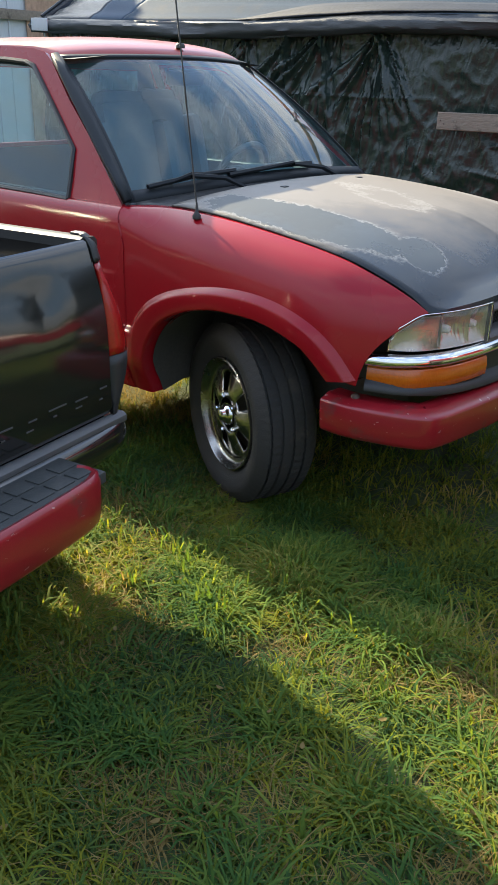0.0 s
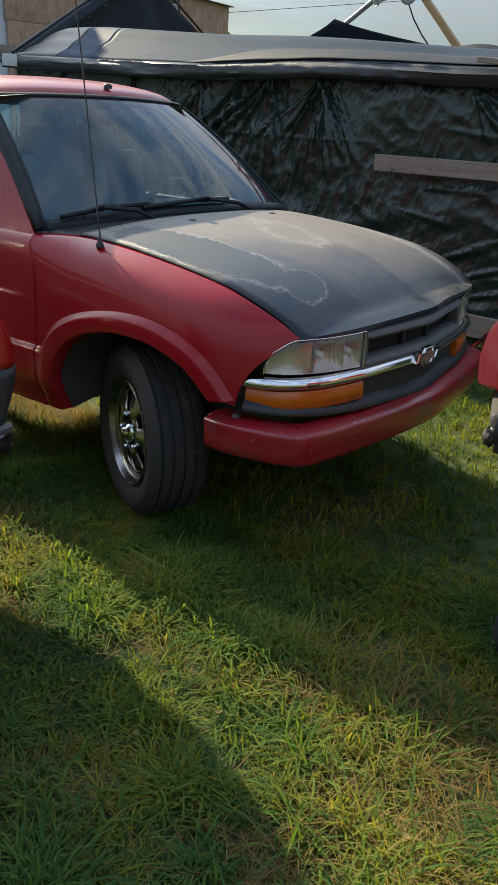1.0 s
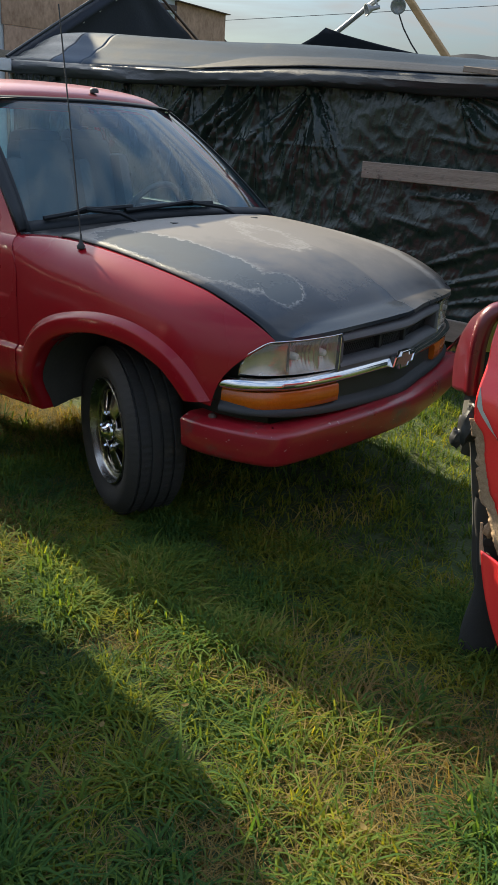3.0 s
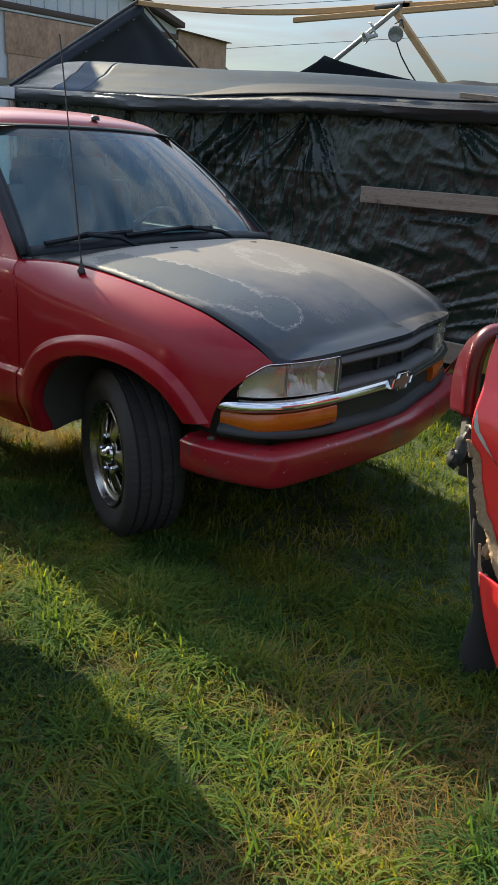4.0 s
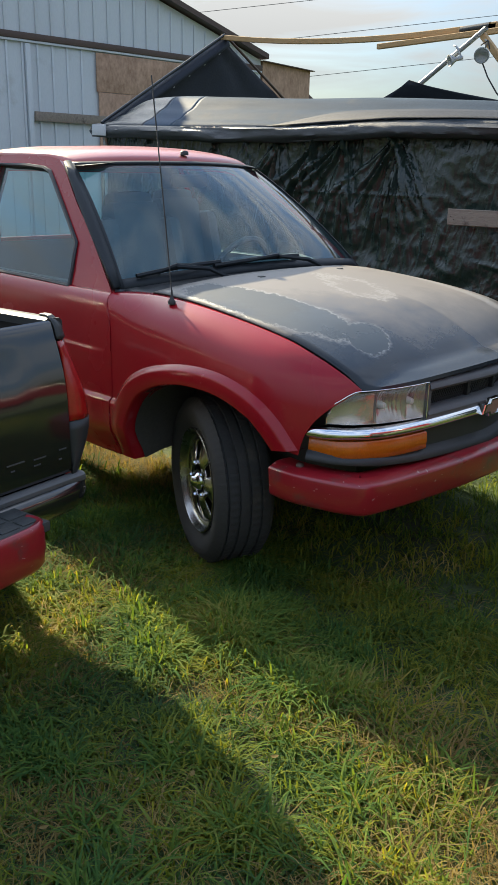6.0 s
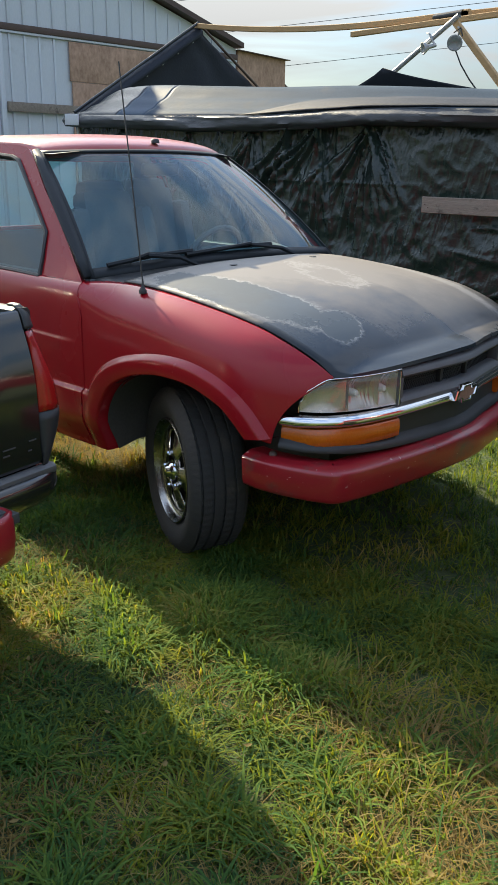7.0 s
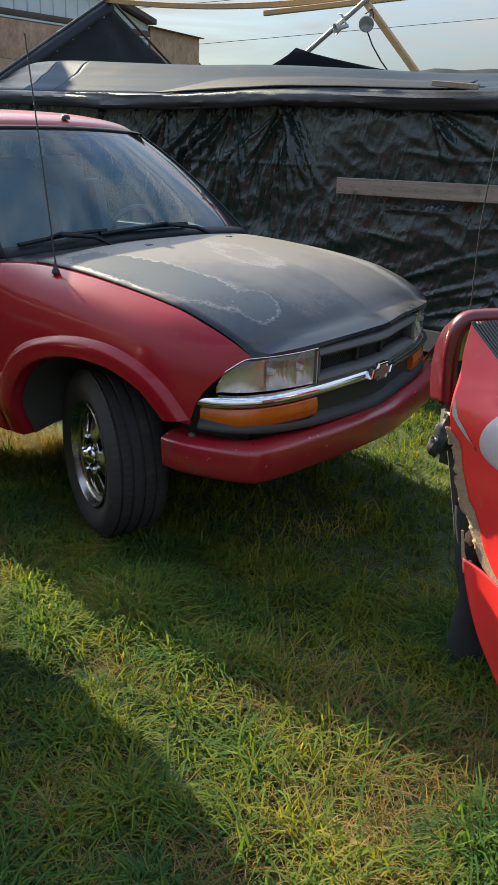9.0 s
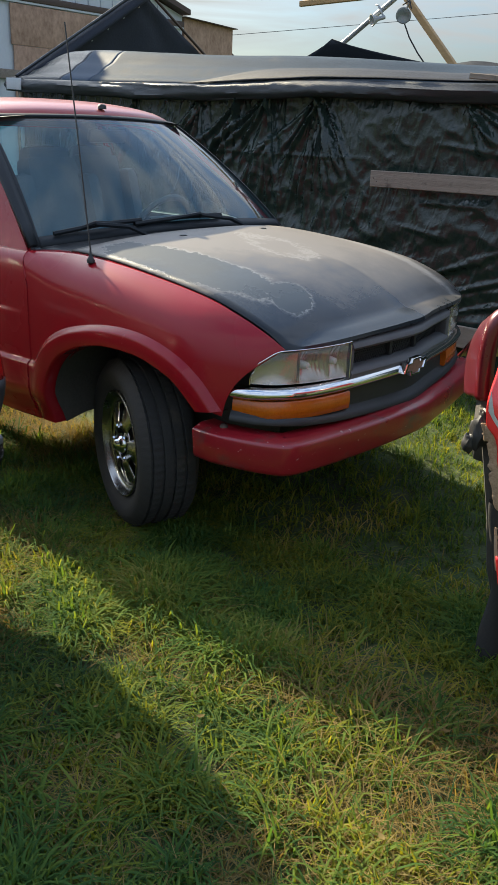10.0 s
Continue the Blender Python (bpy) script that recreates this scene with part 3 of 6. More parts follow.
def wheel(parent, centre, turn, side, steer_label):
    """A tyre with its rim, hub and nuts; side is -1 for the passenger side."""
    m = Matrix.Translation(centre) @ Matrix.Rotation(radians(turn), 4, "Z") @ Matrix.Rotation(radians(90 if side < 0 else -90), 4, "X")
    R, W = 0.328, 0.108
    prof = [(0.205, -W * 0.80), (0.235, -W * 0.98), (0.275, -W * 1.04), (0.305, -W * 0.98), (0.320, -W * 0.84)]
    for k in range(4):
        a = -W * 0.80 + k * W * 0.4
        prof += [(R - 0.002 * abs(k - 1.5), a), (R, a + W * 0.30), (R - 0.010, a + W * 0.31), (R - 0.010, a + W * 0.39)]
    prof += [(R, W * 0.80), (0.320, W * 0.84), (0.305, W * 0.98), (0.288, W * 1.035), (0.284, W * 1.055), (0.262, W * 1.055), (0.235, W * 0.98), (0.205, W * 0.80)]
    tyre = lathe("tyre", prof, 280, m, RUBBER, parent, steer_label, lugs=(R - 0.012, 0.0035))
    rim = lathe("rim", [(0.200, -W * 0.7), (0.198, W * 0.55), (0.209, W * 0.86), (0.208, W * 0.93), (0.203, W * 0.95), (0.197, W * 0.88), (0.191, W * 0.77), (0.185, W * 0.70),
                        (0.177, W * 0.665), (0.167, W * 0.67)], 64, m, RIM_METAL, tyre, "dull chrome steel rim")
    # the disc, with five broad spokes between open windows
    verts, faces = [], []
    n = 60
    rad = [0.170, 0.150, 0.115, 0.085, 0.060]
    hts = [W * 0.66, W * 0.68, W * 0.74, W * 0.80, W * 0.82]
    for i in range(n):
        a = 2 * math.pi * i / n
        for r, h in zip(rad, hts):
            ridge = 0.006 * math.cos(5 * a) * (1 if 0.08 < r < 0.16 else 0)
            verts.append(m @ Vector((r * math.cos(a), r * math.sin(a), h + ridge)))
    for i in range(n):
        j = (i + 1) % n
        for q in range(4):
            if q in (1, 2) and 4 <= (i % 12) <= 7:
                continue
            faces.append((i * 5 + q, j * 5 + q, j * 5 + q + 1, i * 5 + q + 1))
    raw("rim_disc", verts, faces, RIM_METAL, tyre, "", thick=0.006)
    lathe("hub_cap", [(0.042, W * 0.78), (0.040, W * 0.88), (0.030, W * 0.94), (0.025, W * 0.97), (0.023, W * 1.06), (0.016, W * 1.10), (0.0, W * 1.12)], 28, m, CHROME, tyre, "chrome hub cap")
    lathe("brake_drum", [(0.165, -W * 0.5), (0.165, -W * 0.1), (0.155, 0.0), (0.0, 0.0)], 32, m, DARK, tyre)
    for i in range(5):
        a = 2 * math.pi * (i + 0.5) / 5
        q = m @ Matrix.Translation((0.070 * math.cos(a), 0.070 * math.sin(a), 0))
        lathe("wheel_nut", [(0.009, W * 0.76), (0.009, W * 0.90), (0.006, W * 0.95), (0.0, W * 0.95)], 6, q, CHROME, tyre)
    return tyre


def fender(parent, side):
    rows = []
    ns, nv = 60, 70
    bottom = [(0.0, -0.447, 0.372), (0.055, -0.385, 0.378)] + [(0.06 + 0.90 * s, (along(ARCH_IN, s)[0] + along(ARCH_OUT, s)[0]) / 2, (along(ARCH_IN, s)[1] + along(ARCH_OUT, s)[1]) / 2) for s in [k / 14 for k in range(15)]] + [(1.0, 0.520, 0.612)]
    for s in [0.0, 0.0015] + [i / ns for i in range(1, ns)] + [0.9985, 1.0]:
        x0 = -0.487 + (0.672 + 0.487) * (s ** 0.92)
        y0, z0 = along(FENDER_TOP, x0)
        if side > 0:
            z0 -= 0.030 * smoothstep(0.52, 0.66, x0)
        x1, z1 = along(bottom, s)
        if side > 0:
            x1 -= 0.10 * smoothstep(0.75, 1.0, s)
        row = []
        for j in range(nv + 1):
            v = j / nv
            v = 0.55 * v + 0.45 * v * v
            x, z = x0 + (x1 - x0) * v, z0 + (z1 - z0) * v
            x -= 0.036 * math.sin(math.pi * v) * s ** 7
            x += (door_gap(z) - x) * (1 - s) ** 14
            row.append((x, side * (y0 if j == 0 else body_y(x, z)), z))
        rows.append(row)
    f = sheet("fender", rows, RED, parent, "", thick=0.004 if side < 0 else -0.004)
    # wheel arch flare: a sloping shelf, a crisp edge and an upright face round the opening
    rows = []
    for i in range(61):
        s = i / 60
        (xi, zi), (xo, zo) = along(ARCH_IN, s), along(ARCH_OUT, s)
        k = 0.82 + 0.18 * smoothstep(0.12, 0.36, s)
        row = []
        for w, out in ((-0.05, -0.055), (-0.01, 0.004), (0.03, 0.016), (0.10, 0.019), (0.66, 0.0225), (0.72, 0.0220), (0.77, 0.0195), (0.90, 0.008), (1.0, -0.002)):
            x, z = xi + (xo - xi) * w, zi + (zo - zi) * w
            y = max(body_y(x, z, False) + out * k, body_y(x, z) + (0.0015 if w < 0.95 else -0.001)) if w > 0.0 else body_y(x, z, False) + out * k
            row.append((x, side * y, z))
        rows.append(row)
    rows.append([(x - 0.004, y - side * 0.05, z - 0.002) for x, y, z in rows[-1]])
    sheet("wheel_arch_lip", rows if side < 0 else rows[:50], RED, f, "")
    # dark liner inside the arch
    rows = []
    for i in range(31):
        xi, zi = along(ARCH_IN, i / 30)
        k = 0.03
        rows.append([(xi - k * (xi - 0.06), side * (body_y(xi, zi) - 0.030 - d), zi + (0.0 if d == 0 else 0.02)) for d in (0.0, 0.10, 0.30, 0.45)])
    sheet("wheel_arch_liner", rows, DARK, f, "black wheel arch liner")
    return f


def door(parent, side):
    rows = []
    for s in [0.0, 0.0012] + [i / 24 for i in range(1, 24)] + [0.9988, 1.0]:
        row = []
        for j in range(101):
            z = 1.038 - (1.038 - 0.372) * j / 100
            front = door_gap(z) - 0.0045
            x = front - (1.68 + front) * s
            row.append((x, side * body_y(x, z), z))
        rows.append(row)
    d = sheet("door", rows, RED, parent, "", thick=0.03 if side > 0 else -0.03)
    # upright frame round the side window
    def yy(z):
        return side * (0.785 - (0.178 if side < 0 else 0.240) * (z - 1.035) / 0.49)
    outer = [(-0.492, 1.030), (-0.62, 1.141), (-0.764, 1.262), (-0.91, 1.372), (-1.060, 1.503), (-1.115, 1.537), (-1.19, 1.550), (-1.335, 1.557), (-1.68, 1.562), (-1.68, 1.30), (-1.68, 1.022), (-1.0, 1.022)]
    inner = [(-0.793, 1.032), (-0.800, 1.095), (-0.820, 1.204), (-0.925, 1.292), (-1.10, 1.436), (-1.163, 1.486), (-1.219, 1.501), (-1.36, 1.510), (-1.625, 1.512), (-1.63, 1.30), (-1.63, 1.038), (-1.0, 1.036)]
    k = len(outer)
    verts = [(x, yy(z), z) for x, z in outer] + [(x, yy(z), z) for x, z in inner]
    faces = [(i, (i + 1) % k, k + (i + 1) % k, k + i) for i in range(k)]
    raw("window_frame", verts, faces, RED, d, "", smooth=False, thick=-0.03 if side > 0 else 0.03)
    verts = [(x, yy(z) - side * 0.050, z) for x, z in outer] + [(x, yy(z) - side * 0.050, z) for x, z in inner]
    raw("frame_lining", verts, faces, DASH, d, "grey inner window surround", smooth=False, thick=0.004)
    loop = [(x, yy(z) + side * 0.003, z) for x, z in inner]
    tube("window_seal", loop + loop[:2], 0.010, BLACK_PLASTIC, d, "black rubber window seal", sides=6)
    g = raw("side_window", [(x, yy(z) - side * 0.012, z) for x, z in inner], [tuple(range(k))], SIDE_GLASS, d, "dusty side window glass with a pale sky veil put on", smooth=False)
    g.visible_shadow = False
    block("door_handle", (0.13, 0.018, 0.032), pose(-1.42, side * 0.835, 0.90), BLACK_PLASTIC, d, "black door handle")
    return d


def windscreen_point(u, v):
    """u from -1 to 1 across, v from 0 at the cowl to 1 at the roof."""
    c = 1 - u * u
    bx, by, bz = -0.505 + 0.125 * c, 0.745 * u, 1.045 + 0.045 * c
    tx, ty, tz = -1.078 + 0.170 * c, 0.578 * u, 1.520 + 0.016 * c
    bulge = 0.018 * 4 * v * (1 - v)
    wide = smoothstep(0.5, 1.0, u) * (1 - v)
    return Vector((bx + (tx - bx) * v + bulge + 0.014 * wide, by + (ty - by) * v + 0.026 * wide, bz + (tz - bz) * v + bulge + 0.004 * wide))


def hood_point(s, y):
    """s from 0 at the cowl to 1 at the nose; y across."""
    q = abs(y) / 0.68
    rear = -0.27 - 0.06 * q * q
    nose = 0.755 - 0.015 * q - 0.075 * q ** 5
    x = rear + (nose - rear) * s
    y_edge, z_edge = along(FENDER_TOP, min(x, 0.668))
    crown = (0.052 - 0.020 * smoothstep(0.3, 0.75, x)) * (1 - min(1, q) ** 2.4)
    ridge = 0.003 * math.exp(-(y / 0.09) ** 2) * smoothstep(0.1, 0.7, x)
    z = z_edge + crown + ridge
    return Vector((x, y * (y_edge - 0.006) / 0.68, z - (0.020 - 0.013 * q * q) * (1 - 0.5 * smoothstep(0.0, 0.25, y)) * smoothstep(0.92, 1.0, s) ** 2))


def seat(name, parent, x, y):
    """A bucket seat with a raised bolster at each side of a high backrest; x is where the backrest stands."""
    s = block(name, (0.46, 0.46, 0.16), pose(x + 0.20, y, 0.74, 0, -6, 0), SEAT_CLOTH, parent, "blue-grey cloth bucket seat", bevel=0.05)
    block("backrest", (0.12, 0.30, 0.62), pose(x, y, 1.05, 0, -12, 0), SEAT_CLOTH, s, bevel=0.05)
    for side in (-1, 1):
        block("bolster", (0.17, 0.10, 0.50), pose(x + 0.02, y + side * 0.19, 1.03, 0, -12, side * 12), SEAT_CLOTH, s, bevel=0.048)
    block("headrest", (0.10, 0.25, 0.17), pose(x - 0.065, y, 1.315, 0, -10, 0), SEAT_CLOTH, s, bevel=0.045)
    return s


def headlight(parent, side):
    """The lamp beside the grille: clear ribbed lens over a bright reflector, chrome on its upper edge."""
    top = path_curve([(0.746, 0.385), (0.735, 0.46), (0.706, 0.57), (0.655, 0.67), (0.592, 0.722)], 30)
    n = len(top)

    def heights(i):
        t = i / (n - 1)
        return 0.719 + 0.006 * t, 0.840 - 0.006 * t - 0.045 * smoothstep(0.70, 1.0, t) - 0.03 * smoothstep(0.93, 1.0, t)
    rows_out, rows_in = [], []
    for i, (x, y) in enumerate(top):
        z0, z1 = heights(i)
        t = i / (n - 1)
        rows_out.append([(x - 0.012 * abs(2 * k / 8 - 1) ** 3, side * y, z0 + (z1 - z0) * k / 8) for k in range(9)])
        # two bowls behind the main lens, fluted upright, and a shallow one at the corner
        bowl = 0.036 * abs(math.sin(2 * math.pi * min(1.0, t / 0.56))) ** 0.6 if t < 0.56 else 0.016 * math.sin(math.pi * (t - 0.56) / 0.44)
        flute = 0.0022 * math.sin(i * 1.9) if t < 0.56 else 0.0
        rows_in.append([(x - 0.010 - bowl * math.sin(math.pi * k / 12) ** 0.7 + flute, side * (0.400 + (y - 0.400) * 0.97), z0 + (z1 - z0) * k / 12) for k in range(13)])
    lens = sheet("headlight_lens", rows_out, LENS, parent, "hazy clear headlight lens")
    lens.visible_shadow = False
    sheet("headlight_reflector", rows_in, REFLECTOR, lens, "bright lamp reflector")
    for k, y in enumerate((0.445, 0.565)):
        lathe("bulb", [(0.0, 0.030), (0.010, 0.027), (0.014, 0.010), (0.014, -0.02)], 14, pose(0.700 - 0.026 * k, side * y, 0.783, 0, 90, 0), WHITE_LENS, lens)
    x, y = top[int(0.56 * (n - 1))]
    block("lens_divider", (0.012, 0.004, 0.098), pose(x - 0.012, side * y, 0.782), REFLECTOR, lens, bevel=0.001)
    # chrome edging over and outside the lens
    z0, z1 = heights(0)
    edge = [(top[0][0] + 0.001, side * (top[0][1] - 0.002), z0 + (z1 - z0) * k) for k in (0.0, 0.5, 0.95)]
    for i, (x, y) in enumerate(top):
        z0, z1 = heights(i)
        edge.append((x + 0.003, side * y, z1 + 0.004))
    z0, z1 = heights(n - 1)
    edge += [(top[-1][0] - 0.004, side * (top[-1][1] + 0.003), z0 + (z1 - z0) * k) for k in (0.6, 0.2, 0.0)]
    tube("headlight_trim", edge, 0.0022, CHROME, lens, "bright chrome headlight trim", sides=8)
    back = [[(x - 0.10, side * (y - 0.02), z) for z in (0.70, 0.85)] for x, y in top]
    sheet("headlight_housing", back, DARK, lens, thick=0.004)
    return lens


def turn_signal(parent, side):
    top = path_curve([(0.748, 0.375), (0.738, 0.46), (0.708, 0.575), (0.640, 0.690), (0.530, 0.738)], 5)
    p = [(x, side * y) for x, y in top]
    if side > 0:
        p = p[::-1]
    sec = [(-0.035, 0.605), (-0.002, 0.605), (0.003, 0.609), (0.005, 0.640), (0.002, 0.664), (-0.002, 0.669), (-0.035, 0.669)]
    return sweep("turn_signal", p[::-1], sec, AMBER, parent, "amber turn signal lens")


def settle_nose(truck):
    """The nose sits askew from an old knock: its driver's half is pushed back and a little up."""
    for ob in truck.children_recursive:
        if ob.type != "MESH" or ob.name.split(".")[0] in ("tyre", "rim", "rim_disc", "hub_cap", "brake_drum", "wheel_nut"):
            continue
        for v in ob.data.vertices:
            if v.co.y > 0 and v.co.x > -0.3:
                w = v.co.y * smoothstep(0.0, 0.2, v.co.y) * smoothstep(-0.3, 0.6, v.co.x)
                v.co.x -= 0.085 * w
                v.co.z += 0.032 * w
        ob.data.update()


def red_pickup():
    truck = group_root("pickup_truck", "faded red pickup with peeling black hood, parked on grass", "pickup truck")
    # hood
    rows = []
    ys = [0.68 * (-1 + 2 * j / 36) for j in range(37)]
    for i in range(41):
        rows.append([hood_point(i / 40, y) for y in ys])
    last = rows[-1]
    rows.append([v + Vector((0.002, 0, -0.005)) for v in last])
    rows.append([v + Vector((-0.034, 0, -0.006)) for v in last])
    hood = sheet("hood", rows, HOOD, truck, "black hood, faded grey, with peeling paint", thick=0.006)
    for y in (-0.25, 0.25):
        block("washer_nozzle", (0.022, 0.030, 0.010), Matrix.Translation(hood_point(0.09, y) + Vector((0, 0, 0.004))), BLACK_PLASTIC, hood, bevel=0.004)
    # dark strip under the panel gaps and the engine bay
    block("engine_bay", (0.90, 1.00, 0.42), pose(0.10, 0, 0.58), DARK, truck, "dark engine bay")
    block("firewall", (0.04, 1.50, 0.60), pose(-0.44, 0, 0.68), DARK, truck, "dark firewall")
    block("inner_wing", (0.75, 0.05, 0.24), pose(-0.02, 0.55, 0.78), DARK, truck)
    block("inner_wing", (0.75, 0.05, 0.24), pose(-0.02, -0.55, 0.78), DARK, truck)
    for side in (-1, 1):
        fender(truck, side)
        d = door(truck, side)
        headlight(truck, side)
        turn_signal(truck, side)
        # A pillar between windscreen and door
        rows = []
        for k in range(9):
            v = k / 8
            a = windscreen_point(side * 1.0, v)
            z = 1.038 + 0.470 * v
            b = Vector((-0.488 - 0.574 * v, side * (0.789 - 0.3633 * (z - 1.035)), z + 0.006)) if side < 0 else a + Vector((-0.016, 0.010, -0.008))
            rows.append([a + (b - a) * t + Vector((0, side * 0.004 * math.sin(math.pi * t), 0.003 * math.sin(math.pi * t))) for t in (0, 0.35, 0.7, 1)])
        sheet("windscreen_pillar", rows, MOULDING, truck, "black windscreen moulding", thick=0.02)
        # cab corner and bed side
        rows = [[(x, side * (0.83 - 0.04 * smoothstep(0.9, 1.03, z) - 0.05 * smoothstep(0.52, 0.36, z) - max(0, z - 1.03) * 0.36), z) for z in (0.372, 0.45, 0.55, 0.7, 0.9, 1.03, 1.2, 1.4, 1.562)] for x in (-1.685, -1.75, -1.82)]
        sheet("cab_corner", rows, RED, truck, "", thick=0.02)
    # windscreen: glass inside a dark painted border and rubber
    rows = [[windscreen_point(-1 + 2 * j / 28, i / 14) for j in range(29)] for i in range(15)]
    g = sheet("windscreen", rows, GLASS, truck, "tinted windscreen reflecting clouds")
    g.visible_shadow = False
    up = Vector((0.010, 0, 0.010))
    for a, b in ((-1.005, -0.974), (0.988, 1.005)):
        rows = [[windscreen_point(a + (b - a) * j / 3, 0.0 + 1.0 * i / 14) + up * 0.5 for j in range(4)] for i in range(15)]
        sheet("windscreen_border", rows, MOULDING, g, "black windscreen moulding", thick=0.006)
    for a, b in ((-0.01, 0.055), (0.982, 1.012)):
        rows = [[windscreen_point(-1 + 2 * j / 28, a + (b - a) * i / 2) + up * 0.45 for j in range(29)] for i in range(3)]
        sheet("windscreen_border", rows, MOULDING, g, "black windscreen moulding", thick=0.006)
    # cowl grille between hood and glass
    rows = []
    for i in range(5):
        t = i / 4
        rows.append([windscreen_point(-1 + 2 * j / 20, 0.0) * (1 - t) + (hood_point(0.0, 0.66 * (-1 + 2 * j / 20))) * t + Vector((0, 0, -0.020 * math.sin(math.pi * t) - 0.006)) for j in range(21)])
    cowl = sheet("cowl_panel", rows, BLACK_PLASTIC, truck, "black cowl vent panel", thick=0.008)
    for k in range(26):
        for y0 in (-0.42, 0.10):
            y = y0 + 0.013 * k
            p = windscreen_point(y / 0.745, 0) * 0.42 + hood_point(0, y) * 0.58 + Vector((0, 0, -0.018))
            block("vent_slat", (0.055, 0.005, 0.006), Matrix.Translation(p), GREY_PLASTIC, cowl, bevel=0)
    # wipers
    for y0, y1 in ((-0.30, -0.64), (0.34, -0.16)):
        pivot = windscreen_point(y0 / 0.745, 0.0) + Vector((0.07, 0, -0.005))
        tip = windscreen_point(y1 / 0.72, 0.10) + Vector((0.022, 0, 0.018))
        mid = pivot * 0.4 + tip * 0.6 + Vector((0.012, 0, 0.022))
        w = tube("wiper_arm", [pivot, pivot * 0.6 + mid * 0.4 + Vector((0, 0, 0.02)), mid], 0.010, MOULDING, truck, "black wiper arm", sides=6)
        b0 = windscreen_point(max(-0.90, y1 / 0.72 + (-0.20 if y1 < y0 else 0.2)), 0.055) + Vector((0.014, 0, 0.010))
        b1 = windscreen_point(min(0.9, y1 / 0.72 + 0.52), 0.075) + Vector((0.014, 0, 0.012))
        tube("wiper_blade", [b0, (b0 + b1) / 2 + Vector((0.010, 0, 0.010)), b1], 0.010, MOULDING, w, sides=6)
        tube("wiper_bridge", [b0 * 0.75 + b1 * 0.25, mid + Vector((0, 0, 0.006)), b0 * 0.25 + b1 * 0.75], 0.008, MOULDING, w, sides=6)
    # roof
    rows = []
    for i in range(19):
        v = i / 18
        row = []
        for j in range(25):
            u = -1 + 2 * j / 24
            a = windscreen_point(u, 1.012)
            b = Vector((-1.84, 0.600 * u, 1.535))
            p = a + (b - a) * v
            dome = 0.052 * (1 - abs(u) ** 3.2) * (1 - (1 - min(1, v / 0.45)) ** 2) * (1 - smoothstep(0.85, 1.0, v) * 0.6) + 0.022 * (1 - (1 - min(1, v / 0.12)) ** 2) + 0.022 * u ** 4 * smoothstep(0.0, 0.22, v)
            row.append((p.x, p.y * (1 + 0.012 * min(1, v * 2)), p.z + dome - 0.012 * abs(u) ** 8))
        rows.append(row)
    roof = sheet("roof", rows, RED_SHEEN, truck, "oxidised red roof with pink sky sheen in its colour", thick=0.03)
    lathe("roof_plug", [(0.020, 0.0), (0.020, 0.012), (0.014, 0.020), (0.0, 0.021)], 16, Matrix.Translation((-0.965, -0.005, 1.572)), BLACK_PLASTIC, roof, "small black rubber plug")
    # back of the cab
    bm = bmesh.new()
    for a in ((0.03, 1.60, 0.47, -1.835, 0, 0.835), (0.03, 1.34, 0.10, -1.835, 0, 1.10), (0.03, 1.22, 0.07, -1.835, 0, 1.515), (0.03, 0.10, 0.42, -1.835, 0.62, 1.33), (0.03, 0.10, 0.42, -1.835, -0.62, 1.33)):
        block_into(bm, a[:3], pose(*a[3:]), 0.004)
    part("cab_back", bm, RED, truck)
    g = raw("rear_window", [(-1.835, y, z) for y, z in ((-0.58, 1.14), (0.58, 1.14), (0.58, 1.49), (-0.58, 1.49))], [(0, 1, 2, 3)], GLASS, truck, "clear rear window glass", smooth=False)
    g.visible_shadow = False
    # dark lining inside the cab
    rows = [[(x, 0.57 * u, 1.515 + 0.035 * (1 - u * u)) for u in (-1, -0.6, 0, 0.6, 1)] for x in (-1.80, -1.4, -1.08, -0.98)]
    sheet("headliner", rows, DASH, truck, "grey cloth headliner")
    for y in (-1, 1):
        block("door_lining", (1.20, 0.03, 0.62), pose(-1.08, y * 0.745, 0.735), DASH, truck, "grey door lining")
    bm = bmesh.new()
    for a in ((0.012, 1.50, 0.52, -1.812, 0, 0.87), (0.012, 1.24, 0.06, -1.812, 0, 1.515), (0.012, 0.13, 0.42, -1.812, 0.60, 1.33), (0.012, 0.13, 0.42, -1.812, -0.60, 1.33)):
        block_into(bm, a[:3], pose(*a[3:]), 0.003)
    part("back_lining", bm, DASH, truck, "grey cab lining")
    block("cab_floor", (1.16, 1.52, 0.03), pose(-1.05, 0, 0.525), DARK, truck)
    for y in (-0.36, 0.36):
        block("chassis_rail", (3.9, 0.07, 0.12), pose(-1.55, y, 0.46), DARK, truck)
    # cabin
    bm = bmesh.new()
    block_into(bm, (0.36, 1.40, 0.20), pose(-0.66, 0, 0.93), 0.06)
    block_into(bm, (0.20, 0.46, 0.10), pose(-0.68, 0.38, 1.045, 0, 8, 0), 0.035)
    part("dashboard", bm, DASH, truck, "grey moulded dashboard")
    seat("seat", truck, -1.12, -0.17)
    seat("seat", truck, -1.52, 0.44)
    m = pose(-0.86, 0.27, 1.03, 0, -62, 0)
    ring = [m @ Vector((0.175 * math.cos(2 * math.pi * k / 28), 0.175 * math.sin(2 * math.pi * k / 28), 0)) for k in range(29)]
    sw = tube("steering_wheel", ring, 0.015, DASH, truck, "grey steering wheel")
